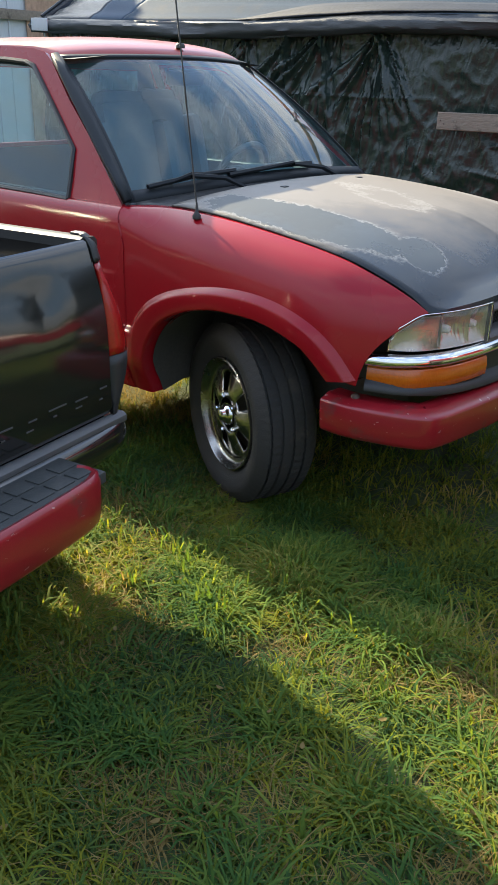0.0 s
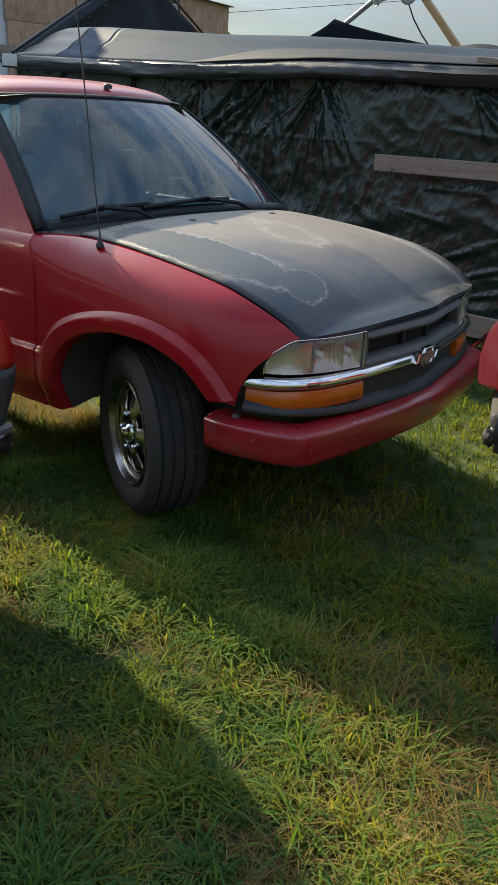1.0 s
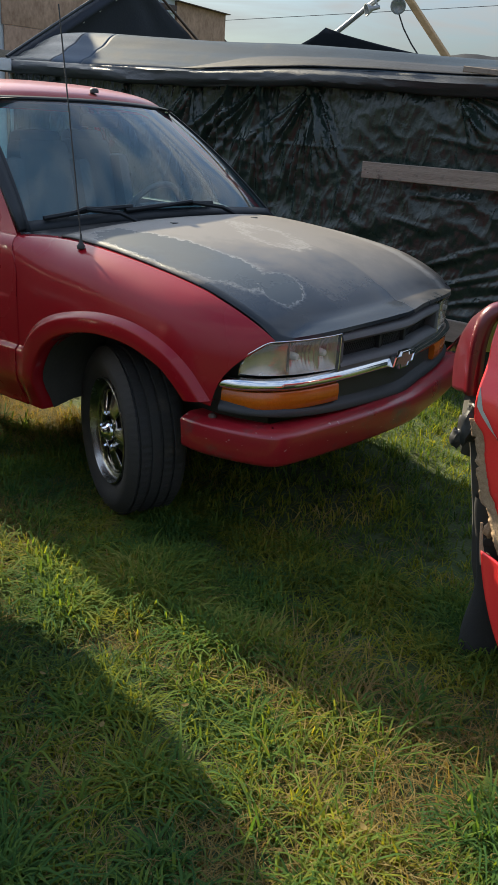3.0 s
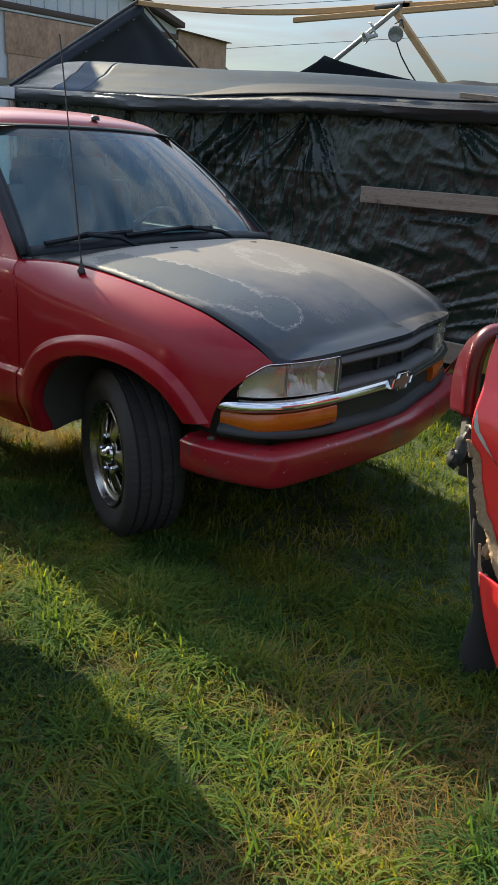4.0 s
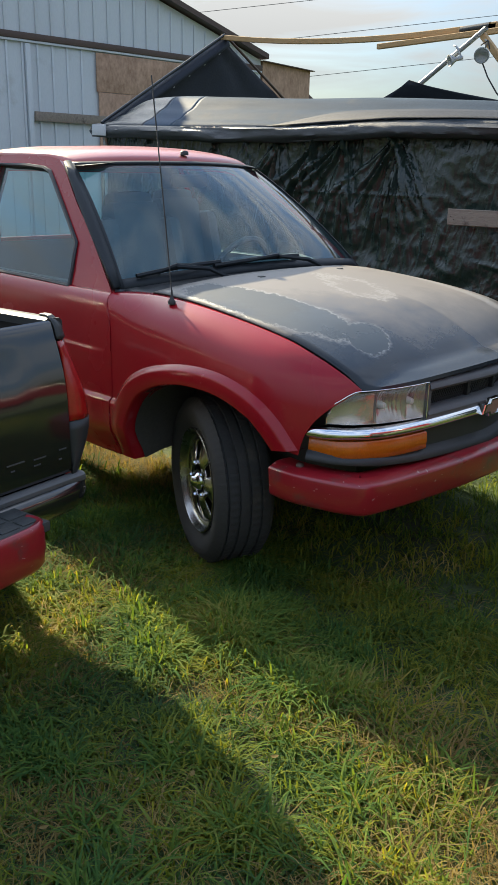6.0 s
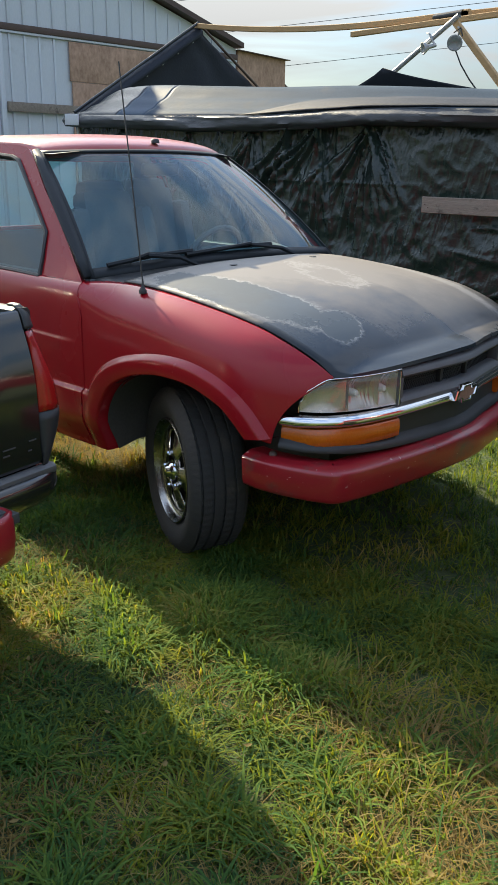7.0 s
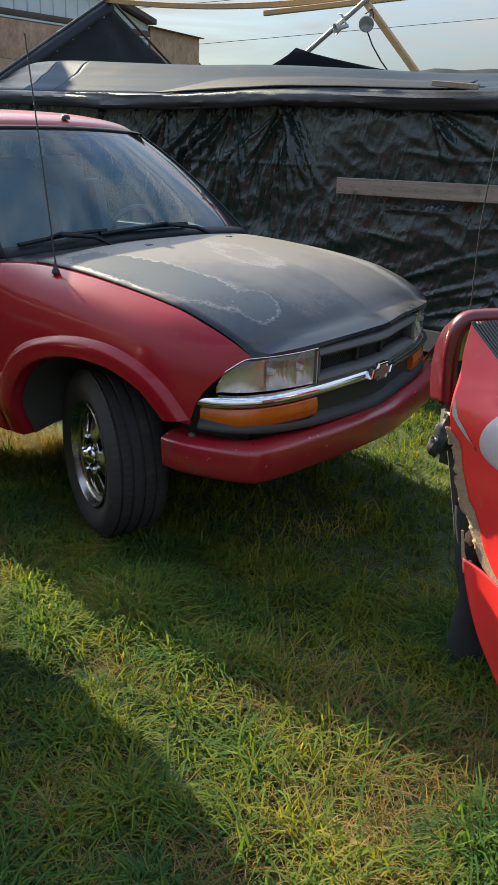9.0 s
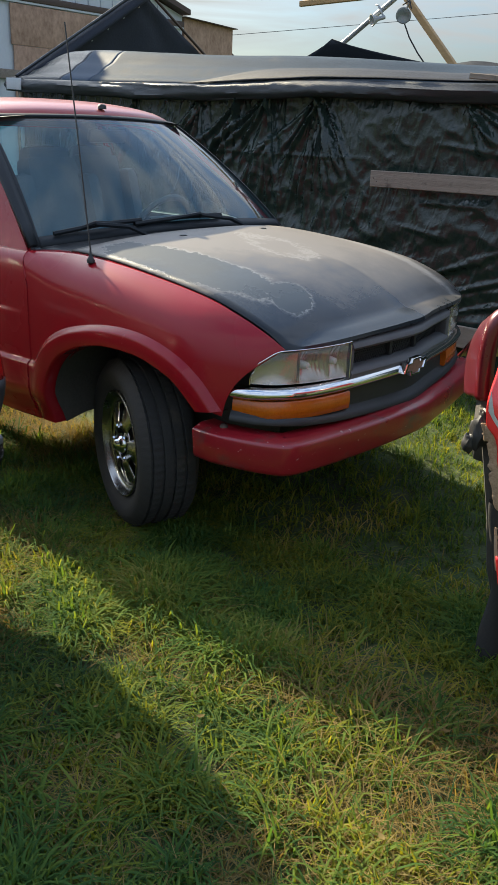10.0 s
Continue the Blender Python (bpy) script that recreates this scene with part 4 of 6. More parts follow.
    block("steering_hub", (0.13, 0.20, 0.04), m, DASH, sw, bevel=0.015)
    tube("steering_spoke", [m @ Vector((0, -0.17, 0)), m @ Vector((0.03, 0, -0.01)), m @ Vector((0, 0.17, 0))], 0.013, DASH, sw)
    block("interior_mirror", (0.03, 0.22, 0.06), pose(-0.94, 0.0, 1.455, 0, 10, 0), BLACK_PLASTIC, truck, "", bevel=0.015)
    # nose: header panel, grille, chrome bar, lower fascia, bumper
    nose_half = [(0.0, 0.762), (0.36, 0.742), (0.50, 0.722), (0.60, 0.694), (0.68, 0.640), (0.725, 0.585), (0.745, 0.530)]
    nose = front_curve(nose_half, 22)
    mid = [p for p in nose if abs(p[1]) <= 0.375]
    grille = sweep("grille", mid, [(-0.060, 0.842), (-0.006, 0.840), (0.006, 0.832), (0.010, 0.818), (0.002, 0.808), (-0.050, 0.804)], GREY_PLASTIC, truck, "faded black grille", smooth=True)
    sweep("grille_lower_rail", mid, [(-0.060, 0.742), (-0.020, 0.748), (0.002, 0.740), (0.010, 0.726), (0.004, 0.712), (-0.050, 0.706)], GREY_PLASTIC, grille)
    for y in (-0.371, 0.371):
        block("grille_end", (0.06, 0.030, 0.125), pose(0.715, y, 0.774), GREY_PLASTIC, grille, bevel=0.008)
    sweep("grille_backing", [(x - 0.06, y) for x, y in mid], [(-0.008, 0.70), (0.0, 0.70), (0.0, 0.84), (-0.008, 0.84)], DARK, grille)
    for y in (-0.09, 0.09):
        x = float(along(nose_half, abs(y))[0])
        block("grille_post", (0.025, 0.018, 0.075), pose(x - 0.040, y, 0.780), BLACK_PLASTIC, grille, bevel=0.003)
    bm = bmesh.new()
    for k in range(58):
        y = -0.345 + 0.69 * k / 57
        x = float(along(nose_half, abs(y))[0]) - 0.046
        for s in (-1, 1):
            block_into(bm, (0.004, 0.0035, 0.095), pose(x, y, 0.779, s * 33, 0, 0))
    part("grille_mesh", bm, BLACK_PLASTIC, grille)
    sweep("header_panel", [p for p in nose if abs(p[1]) < 0.66], [(-0.09, 0.852), (-0.046, 0.852), (-0.030, 0.846), (-0.030, 0.832), (-0.09, 0.828)], BLACK_PLASTIC, truck, "black header panel")
    bar = [p for p in front_curve(nose_half, 80) if abs(p[1]) > 0.072]
    for side in (-1, 1):
        q = [p for p in bar if p[1] * side > 0]
        sweep("chrome_bar", q, [(-0.020, 0.674), (0.006, 0.675), (0.016, 0.681), (0.020, 0.693), (0.014, 0.706), (0.000, 0.715), (-0.020, 0.716)], CHROME, truck, "chrome grille bar")
    # badge: plain cross-shaped plate with a bright rim
    bm = bmesh.new()
    outline = [(-0.085, -0.0175), (-0.070, 0.0175), (-0.035, 0.0175), (-0.030, 0.0335), (0.032, 0.0335), (0.037, 0.0175), (0.085, 0.0175), (0.070, -0.0175), (0.035, -0.0175), (0.030, -0.0335), (-0.032, -0.0335), (-0.037, -0.0175)]
    mid_z, k = 0.700, len(outline)
    rings = [[bm.verts.new((x, y * f, mid_z + z * f)) for y, z in outline] for x, f in ((0.770, 1.0), (0.790, 1.0), (0.793, 0.95), (0.793, 0.80), (0.787, 0.76))]
    for lower, upper in zip(rings, rings[1:]):
        for i in range(k):
            bm.faces.new((lower[i], lower[(i + 1) % k], upper[(i + 1) % k], upper[i]))
    bm.faces.new(rings[-1])
    badge = part("badge", bm, CHROME, truck, "chrome badge plate with worn brown face")
    raw("badge_face", [(0.7885, y * 0.75, mid_z + z * 0.74) for y, z in outline], [tuple(range(k))], BADGE_BROWN, badge, smooth=False)
    # lower fascia
    sweep("lower_fascia", [(x, y, 0.036 * (y / 0.745) ** 2) for x, y in nose], [(-0.09, 0.552), (0.000, 0.556), (0.019, 0.562), (0.020, 0.572), (0.010, 0.584), (-0.012, 0.600), (-0.016, 0.664), (-0.09, 0.668)], BLACK_PLASTIC, truck, "dull black lower fascia")
    bump = path_curve([(0.405, 0.797), (0.48, 0.800), (0.58, 0.782), (0.70, 0.740), (0.758, 0.690), (0.785, 0.56), (0.806, 0.38), (0.820, 0.18), (0.824, 0.0)], 6)
    bump = [(x, -y) for x, y in bump][:-1] + [(x, y) for x, y in reversed(bump[13:])]
    sec = [(-0.10, 0.560), (-0.048, 0.562), (-0.036, 0.561), (-0.007, 0.550), (0.000, 0.546), (0.002, 0.539), (-0.004, 0.456), (-0.008, 0.445), (-0.020, 0.437), (-0.025, 0.443), (-0.014, 0.47), (-0.012, 0.53), (-0.10, 0.550)]
    bumper = sweep("front_bumper", bump, sec, RED_WORN, truck, "scuffed red steel bumper")
    for (x, y) in ((0.50, -0.745), (0.50, 0.745)):
        lathe("bumper_bolt", [(0.014, 0), (0.014, 0.008), (0.008, 0.014), (0, 0.015)], 12, pose(x, y, 0.560), TRIM_BROWN, bumper)
    # aerial on the passenger fender
    base = Vector((-0.184, -0.735, 1.028))
    ant = lathe("aerial", [(0.014, -0.004), (0.015, 0.006), (0.010, 0.014), (0.005, 0.026), (0.003, 0.050), (0.0, 0.051)], 16, Matrix.Translation(base), BLACK_PLASTIC, truck, "black whip aerial")
    top = base + Vector((-0.13, 0.02, 0.80))
    tube("aerial_mast", [base + Vector((0, 0, 0.04)), base * 0.5 + top * 0.5 + Vector((0.004, 0, 0)), top], 0.0028, BLACK_PLASTIC, ant, sides=6)
    # wheels
    wheel(truck, (-0.020, -0.632, 0.348), -23, -1, "front tyre steered to the passenger side")
    wheel(truck, (0.020, 0.632, 0.348), -23, 1, "front tyre steered to the passenger side")
    for y, s in ((-0.69, -1), (0.69, 1)):
        wheel(truck, (-2.75, y, 0.348), 0, s, "black rear tyre")
    settle_nose(truck)
    return truck


red_pickup()


# ---------------------------------------------------------------- the black pickup, seen from its tail
def black_pickup():
    """Local x runs forward from the tailgate, y from the near rear corner across the tailgate."""
    a = math.atan2(-0.171, -0.985)
    truck = group_root("pickup_truck", "black pickup with red step bumper, tail towards the red truck", "pickup truck",
                       at=Matrix.Translation((0.078, -1.370, 0.0)) @ Matrix.Rotation(a, 4, "Z"))
    # in this frame the tailgate runs along +y (towards the far corner)
    def bulge(z):
        return 0.028 + 0.057 * smoothstep(1.05, 0.74, z) - 0.070 * smoothstep(0.74, 0.52, z)
    TAIL_X = [(0.40, -0.020), (0.76, -0.019), (0.82, -0.017), (0.87, -0.012), (0.915, -0.003), (0.955, 0.008), (0.995, 0.021), (1.04, 0.034), (1.08, 0.044)]

    def lean(x, z):
        """The corner parts follow the slope of the tailgate."""
        return x + float(along(TAIL_X, z)[0]) * (1 - smoothstep(0.03, 0.10, x))
    zs = [1.062, 1.058, 1.04, 1.0, 0.95, 0.88, 0.80, 0.72, 0.64, 0.56, 0.50, 0.44]
    for far in (0, 1):
        rows = []
        for i in range(41):
            x = 0.06 + 1.89 * i / 40
            low = 0.44 if abs(x - 0.98) > 0.40 else 0.44 + 0.34 * math.sqrt(max(0, 1 - ((x - 0.98) / 0.41) ** 2))
            round_off = 0.012 * (1 - smoothstep(0.06, 0.10, x))
            row = []
            for z in zs:
                z = max(z, low)
                y = -bulge(z) + round_off
                row.append((x, y if not far else 1.46 - y, z))
            rows.append(row)
        sheet("bed_side", rows, BLACK_PAINT, truck, "", thick=0.03 if not far else -0.03)
        # rail cap
        sec = [(-0.010, 1.035), (-0.008, 1.056), (0.002, 1.066), (0.045, 1.070), (0.060, 1.064), (0.062, 1.04)]
        y = -0.022 if not far else 1.482
        p = [(1.95 - 0.1 * i, y) for i in range(19)] + [(0.05, y)]
        sweep("bed_rail", p if far else p[::-1], [(-w, z) for w, z in sec], BLACK_PLASTIC, truck, "black plastic bed rail cap")
        # rounded end of the rail over the lamp
        rows = []
        for k in range(7):
            z, g = 1.006 + 0.064 * k / 6, 0.018 * max(0.0, (k - 3) / 3) ** 2
            b = bulge(z)
            pts = [(0.11, -b - 0.004 + g), (0.055, -b - 0.006 + g), (0.020 + g * 0.3, -b + 0.004 + g), (0.002 + g, -b + 0.026 + g), (0.000 + g, 0.020)]
            rows.append([(lean(x, z), v if not far else 1.46 - v, z) for x, v in pts])
        rows.append([(max(x, 0.055), (v * 0.4 + 0.012 if not far else v * 0.4 + 0.876 - 0.012), 1.069) for x, v, z in rows[-1]])
        sheet("rail_end", rows, BLACK_PLASTIC, truck, "rounded black rail end", thick=0.006)
    # bed floor, front wall, wheel tubs
    block("bed_floor", (1.93, 1.40, 0.04), pose(0.98, 0.73, 0.62), DARK, truck)
    block("bed_front", (0.04, 1.42, 0.48), pose(1.95, 0.73, 0.83), BLACK_PAINT, truck)
    for y in (0.12, 1.34):
        block("wheel_tub", (0.80, 0.20, 0.22), pose(0.98, y, 0.74), BLACK_PAINT, truck, bevel=0.06)
    # tailgate: outer skin with a rolled top
    rows = []
    ys = [0.022 + (1.416) * j / 30 for j in range(31)]
    prof = [(0.064, 1.000), (0.062, 1.050), (0.058, 1.060), (0.050, 1.063), (0.042, 1.058), (0.034, 1.040), (0.021, 0.995), (0.008, 0.955), (-0.003, 0.915), (-0.012, 0.87), (-0.017, 0.82), (-0.019, 0.76), (-0.019, 0.70), (-0.020, 0.60), (-0.016, 0.588), (0.010, 0.575), (0.012, 0.47)]
    for x, z in prof:
        row = []
        for y in ys:
            dent = 0.014 * math.exp(-((y - 0.229) / 0.035) ** 2 - ((z - 0.935) / 0.030) ** 2) + 0.006 * math.exp(-((y - 0.32) / 0.10) ** 2 - ((z - 0.97) / 0.04) ** 2)
            row.append((x + dent, y, z))
        rows.append(row)
    gate = sheet("tailgate", rows, BLACK_PAINT, truck, "glossy black tailgate with a small dent")
    block("tailgate_inner", (0.012, 1.41, 0.42), pose(0.068, 0.73, 0.82), BLACK_PAINT, gate)
    # worn lettering left as pale bars
    for k in range(9):
        y = 0.055 + 0.092 * k
        block("letter_bar", (0.002, 0.030 + 0.018 * (k % 3), 0.004), pose(-0.0202, y, 0.672 - 0.006 * (k % 2)), WORN_MARK, gate, "", bevel=0)
        block("letter_bar", (0.002, 0.014 + 0.012 * (k % 2), 0.004), pose(-0.0202, y + 0.012, 0.642 + 0.005 * (k % 3)), WORN_MARK, gate, "", bevel=0)
    sweep("tailgate_strip", [(-0.018, 1.48 - 0.1 * i) for i in range(16)], [(0.012, 0.548), (0.020, 0.556), (0.020, 0.572), (0.010, 0.580), (-0.01, 0.580), (-0.01, 0.548)][::-1], GREY_PLASTIC, gate, "grey metal strip along the tailgate")
    # tail lamps at both corners
    for far in (0, 1):
        rows = []
        for i in range(13):
            z = 1.002 - 0.25 * i / 12
            b = bulge(z)
            pts = [(0.105, -b - 0.004), (0.055, -b - 0.006), (0.020, -b + 0.004), (0.000, -b + 0.028), (-0.006, -b + 0.050), (0.002, 0.018)]
            rows.append([(lean(x, z), y if not far else 1.46 - y, z) for x, y in pts])
        lamp = sheet("tail_lamp", rows, TAIL_RED, truck, "red tail lamp lens", thick=0.01)
        b = bulge(0.775)
        y = -b - 0.010
        block("reverse_lens", (0.040, 0.008, 0.042), pose(0.072, y if not far else 1.46 - y, 0.790), WHITE_LENS, lamp, "pale clear lens", bevel=0.003)
        # body corner below the lamp and the shiny bumper end
        rows = []
        for i in range(7):
            z = 0.750 - 0.185 * i / 6
            b = bulge(z)
            pts = [(0.13, -b - 0.001), (0.06, -b - 0.003), (0.016, -b + 0.006), (-0.002, -b + 0.030), (-0.004, -b + 0.052), (0.002, 0.018)]
            rows.append([(lean(x, z), y if not far else 1.46 - y, z) for x, y in pts])
        sheet("corner_panel", rows, BLACK_PLASTIC, truck, "black corner panel", thick=0.01)
    # bumper: dark ends, a ribbed step pad and the red face
    ends = path_curve([(0.13, -0.028), (0.06, -0.042), (0.00, -0.046), (-0.040, 0.00), (-0.055, 0.12), (-0.060, 0.32)], 5)
    ends = ends + [(-0.06, 0.73)] + [(x, 1.46 - y) for x, y in reversed(ends)]
    bumper = sweep("rear_bumper", ends[::-1], [(-0.06, 0.556), (-0.012, 0.560), (0.0, 0.548), (0.004, 0.52), (-0.004, 0.485), (-0.03, 0.455), (-0.06, 0.455)][::-1], BLACK_PAINT, truck, "black bumper with red step face")
    p = path_curve([(-0.13, 0.296), (-0.16, 0.288), (-0.195, 0.300), (-0.215, 0.345), (-0.222, 0.45), (-0.226, 0.60), (-0.226, 0.73)], 5)
    p = p + [(x, 1.46 - y) for x, y in reversed(p[:-1])]
    sec = [(-0.020, 0.556), (-0.006, 0.562), (0.001, 0.558), (0.006, 0.543), (0.006, 0.480), (0.000, 0.432), (-0.010, 0.418), (-0.030, 0.412), (-0.045, 0.42), (-0.022, 0.50)]
    sweep("bumper_face", p[::-1], sec, RED_WORN, bumper, "faded red bumper face")
    block("step_pad", (0.155, 0.90, 0.030), pose(-0.128, 0.73, 0.540), PAD, bumper, "worn black step pad with raised squares", bevel=0.004)
    for k in range(12):
        for r in (-0.158, -0.098):
            block("pad_square", (0.046, 0.062, 0.004), pose(r, 0.325 + 0.0735 * k, 0.5565), PAD, bumper, bevel=0.0015)
    block("plate_recess", (0.02, 0.34, 0.07), pose(-0.217, 0.73, 0.485), DARK, bumper)
    for y in (0.16, 1.30):
        wheel(truck, (0.98, y, 0.330), 0, 1 if y < 0.7 else -1, "black rear tyre")
        wheel(truck, (3.73, y, 0.330), 0, 1 if y < 0.7 else -1, "black front tyre")
    # unseen flaps, added to stop sun leaking under the bed onto the grass
    for y in (0.08, 1.38):
        block("mud_flap", (0.010, 0.32, 0.38), pose(0.565, y, 0.300), RUBBER, truck, "unseen black rubber flap added to block the sun", bevel=0.003)
    lathe("spare_tyre", [(0.20, -0.08), (0.30, -0.09), (0.325, -0.05), (0.325, 0.05), (0.30, 0.09), (0.20, 0.08), (0.20, -0.08)], 40, pose(0.42, 0.73, 0.46), RUBBER, truck, "black spare tyre slung under the bed")
    # cab and nose
    rows = []
    for x, top, inset in ((2.00, 1.50, 0.16), (2.10, 1.56, 0.14), (2.7, 1.57, 0.14), (2.95, 1.52, 0.15), (3.45, 1.06, 0.04), (4.30, 0.98, 0.06), (4.50, 0.84, 0.12)):
        ring = []
        for k in range(13):
            t = k / 12
            y = 1.52 * t - 0.03
            edge = min(t, 1 - t)
            z = 0.45 + (min(top, 1.05) - 0.45) * smoothstep(0, 0.04, edge) + max(0, top - 1.05) * smoothstep(0.03, 0.16, edge)
            ring.append((x, y, z))
        rows.append(ring)
    sheet("cab_and_nose", rows, BLACK_PAINT, truck, "")
    block("cab_rear_wall", (0.04, 1.34, 0.56), pose(2.02, 0.73, 0.80), BLACK_PAINT, truck)
    block("cab_rear_window", (0.02, 1.16, 0.40), pose(2.02, 0.73, 1.28), SIDE_GLASS, truck, "dark rear cab window", bevel=0.004)
    block("chassis", (4.2, 0.80, 0.12), pose(2.2, 0.73, 0.42), DARK, truck)
    return truck


black_pickup()


# ---------------------------------------------------------------- the torn red fairing beside the nose
def torn_vehicle():
    """A small red fibreglass vehicle; local x points away to the side, y away from the viewer's side, z up."""
    yaw = math.atan2(0.623, 0.782)
    root = group_root("damaged_vehicle", "small red fibreglass vehicle with a torn front corner", "vehicle",
                      at=Matrix.Translation((1.50, -0.65, 0.04)) @ Matrix.Rotation(yaw, 4, "Z"))
    # outer edge by height: (z, x, y towards the viewer)
    edge = [(0.02, 0.070, -0.20), (0.10, 0.030, -0.15), (0.20, -0.014, -0.10), (0.31, -0.044, -0.055), (0.40, -0.058, -0.03), (0.50, -0.066, -0.015), (0.60, -0.090, -0.005), (0.69, -0.108, 0.0),
            (0.75, -0.122, 0.0), (0.81, -0.127, 0.005), (0.85, -0.120, 0.015), (0.90, -0.106, 0.03), (0.96, -0.098, 0.045), (1.03, -0.082, 0.06)]
    # where the painted skin ends beside the tear, and the top of the broken lower piece
    skin = [(0.10, 0.50), (0.18, 0.33), (0.24, 0.18), (0.301, 0.068), (0.322, 0.047), (0.357, 0.019), (0.392, -0.007), (0.435, -0.026), (0.478, -0.038), (0.521, -0.050), (0.562, -0.070), (0.612, -0.085), (0.661, -0.097), (0.709, -0.106), (0.756, -0.122)]
    brink = [(0.0, 0.392), (0.05, 0.378), (0.08, 0.358), (0.12, 0.315), (0.20, 0.245), (0.35, 0.165), (0.62, 0.08)]
    rng = random.Random(5)

    def outer(z):
        return float(along(edge, z)[0])

    def skin_y(x, z):
        """The shell's front surface: rounded across, sloping out towards its foot."""
        x0, y0 = along(edge, z)
        t = max(0.0, min(1.0, (x - x0) / 0.66))
        y = y0 - (0.15 - 0.06 * smoothstep(0.86, 1.03, z)) * math.sin(math.pi * min(1.0, t * 0.86 + 0.02)) - 0.02 * (1 - abs(2 * t - 1))
        return float(y - 0.75 * max(0.0, 0.86 - z) * smoothstep(0.0, 0.35, t) * (1 - 0.4 * t))

    def ragged(z, seed, amount):
        return amount * (noise.noise((z * 34, seed, 0)) + 0.6 * noise.noise((z * 95, seed, 3)) + 0.5 * round(1.4 * noise.noise((z * 60, seed, 8))))

    def panel(name, zs, left, right, material, label, back=0.0, thick=0.003, cols=5):
        """A flat strip of the shell between two edges, set back from the painted skin."""
        rows = []
        for z in zs:
            a, b = left(z), right(z)
            rows.append([(a + (b - a) * j / (cols - 1), skin_y(a + (b - a) * j / (cols - 1), z) + back, z) for j in range(cols)])
        return sheet(name, rows, material, shell, label, thick=thick)

    rows, n = [], 33
    for i in range(150):
        z = 0.14 + (1.03 - 0.14) * i / 149
        a = outer(z) if z >= 0.756 else float(along(skin, z)[0]) + 0.013 * smoothstep(0.756, 0.72, z) + ragged(z, 1.0, 0.0022)
        b = outer(z) + 0.66
        rows.append([(a + (b - a) * (j / (n - 1)) ** 1.35, skin_y(a + (b - a) * (j / (n - 1)) ** 1.35, z), z) for j in range(n)])
    shell = sheet("front_shell", rows, KART_RED, root, "glossy red front shell", thick=0.006)
    # broken lower piece
    rows = []
    for i in range(41):
        v = i / 40
        row = []
        for j in range(n):
            u = 0.62 * (j / (n - 1)) ** 1.35
            z = 0.01 + (float(along(brink, u)[0]) - 0.01 + ragged(u, 4.0, 0.0016)) * v
            x = outer(z) + u
            row.append((x, skin_y(x, z) - 0.006, z))
        rows.append(row)
    sheet("lower_shell", rows, KART_RED, shell, "broken lower piece of the red shell", thick=0.006)
    # bare torn laminate: a broad tongue above the hole, a border beside it and a thin strip left standing
    up = [0.500 + 0.258 * i / 90 for i in range(91)]
    panel("torn_edge", up, lambda z: outer(z) - 0.001 + ragged(z, 2.0, 0.0055) + 0.022 * smoothstep(0.524, 0.502, z), lambda z: float(along(skin, z)[0]) + 0.027, FIBRE, "ragged brown torn fibreglass edge", 0.006)
    low = [0.255 + 0.262 * i / 80 for i in range(81)]
    panel("torn_border", low, lambda z: float(along(skin, z)[0]) - 0.008 - 0.010 * smoothstep(0.38, 0.33, z) + ragged(z, 6.0, 0.0045), lambda z: float(along(skin, z)[0]) + 0.027, FIBRE, "", 0.006)
    mid = [0.350 + 0.118 * i / 40 for i in range(41)]
    panel("skin_sliver", mid, lambda z: outer(z) - 0.002, lambda z: outer(z) + 0.004 + 0.010 * smoothstep(0.43, 0.355, z) + ragged(z, 9.0, 0.002), FIBRE, "thin strip of torn skin", 0.002, cols=3)
    panel("hanging_flap", [0.706 + 0.05 * i / 16 for i in range(17)], lambda z: outer(z) - 0.007 + ragged(z, 12.0, 0.006), lambda z: outer(z) + 0.006, FIBRE, "", 0.012, cols=3)
    # rounded flank behind the shell, curling over the top; its shade is in the darker red
    ridge = path_curve([(-0.132, 0.800), (-0.136, 0.858), (-0.138, 0.920), (-0.135, 0.967), (-0.127, 1.005), (-0.112, 1.031), (-0.088, 1.047), (-0.051, 1.053), (0.0, 1.056), (0.12, 1.058), (0.30, 1.055), (0.50, 1.03)], 5)
    rows = []
    for i, (x, z) in enumerate(ridge):
        a, b = ridge[max(0, i - 1)], ridge[min(len(ridge) - 1, i + 1)]
        d = Vector((b[0] - a[0], 0, b[1] - a[1])).normalized()
        inward = Vector((d.z, 0, -d.x))
        p = Vector((x, 0, z))
        rows.append([p + inward * w + Vector((0, y, -0.28 * max(0.0, y - 0.10))) for w, y in ((0.034, 0.066), (0.014, 0.062), (0.004, 0.066), (0.0, 0.078), (0.0, 0.095), (0.004, 0.12), (0.02, 0.25), (0.06, 0.45), (0.12, 0.72))])
    sheet("side_panel", rows, SHADED_RED, root, "red side panel curling over the top, darkened as shade", thick=0.005)
    rows = [[(p[0] + 0.006, p[1] + 0.006, z) for p in ((-0.075, 0.055), (-0.100, 0.066), (-0.122, 0.090), (-0.100, 0.22), (-0.05, 0.42))] for z in (0.81, 0.76, 0.68, 0.62)]
    sheet("lower_side", rows, DARK, root, "black lower side panel", thick=0.006)
    # grey ribbed vent on the brow
    rows = []
    for k in range(9):
        s = k / 8
        rows.append([(-0.084 + 0.125 * q + 0.078 * s, skin_y(-0.084 + 0.125 * q + 0.078 * s, 1.030 - 0.098 * s) - 0.003, 1.030 + 0.022 * q * (1 - s) - 0.098 * s) for q in (0, 0.25, 0.5, 0.75, 1.0)])
    vent = sheet("vent", rows, BLACK_PLASTIC, root, "grey ribbed rubber vent", thick=0.003)
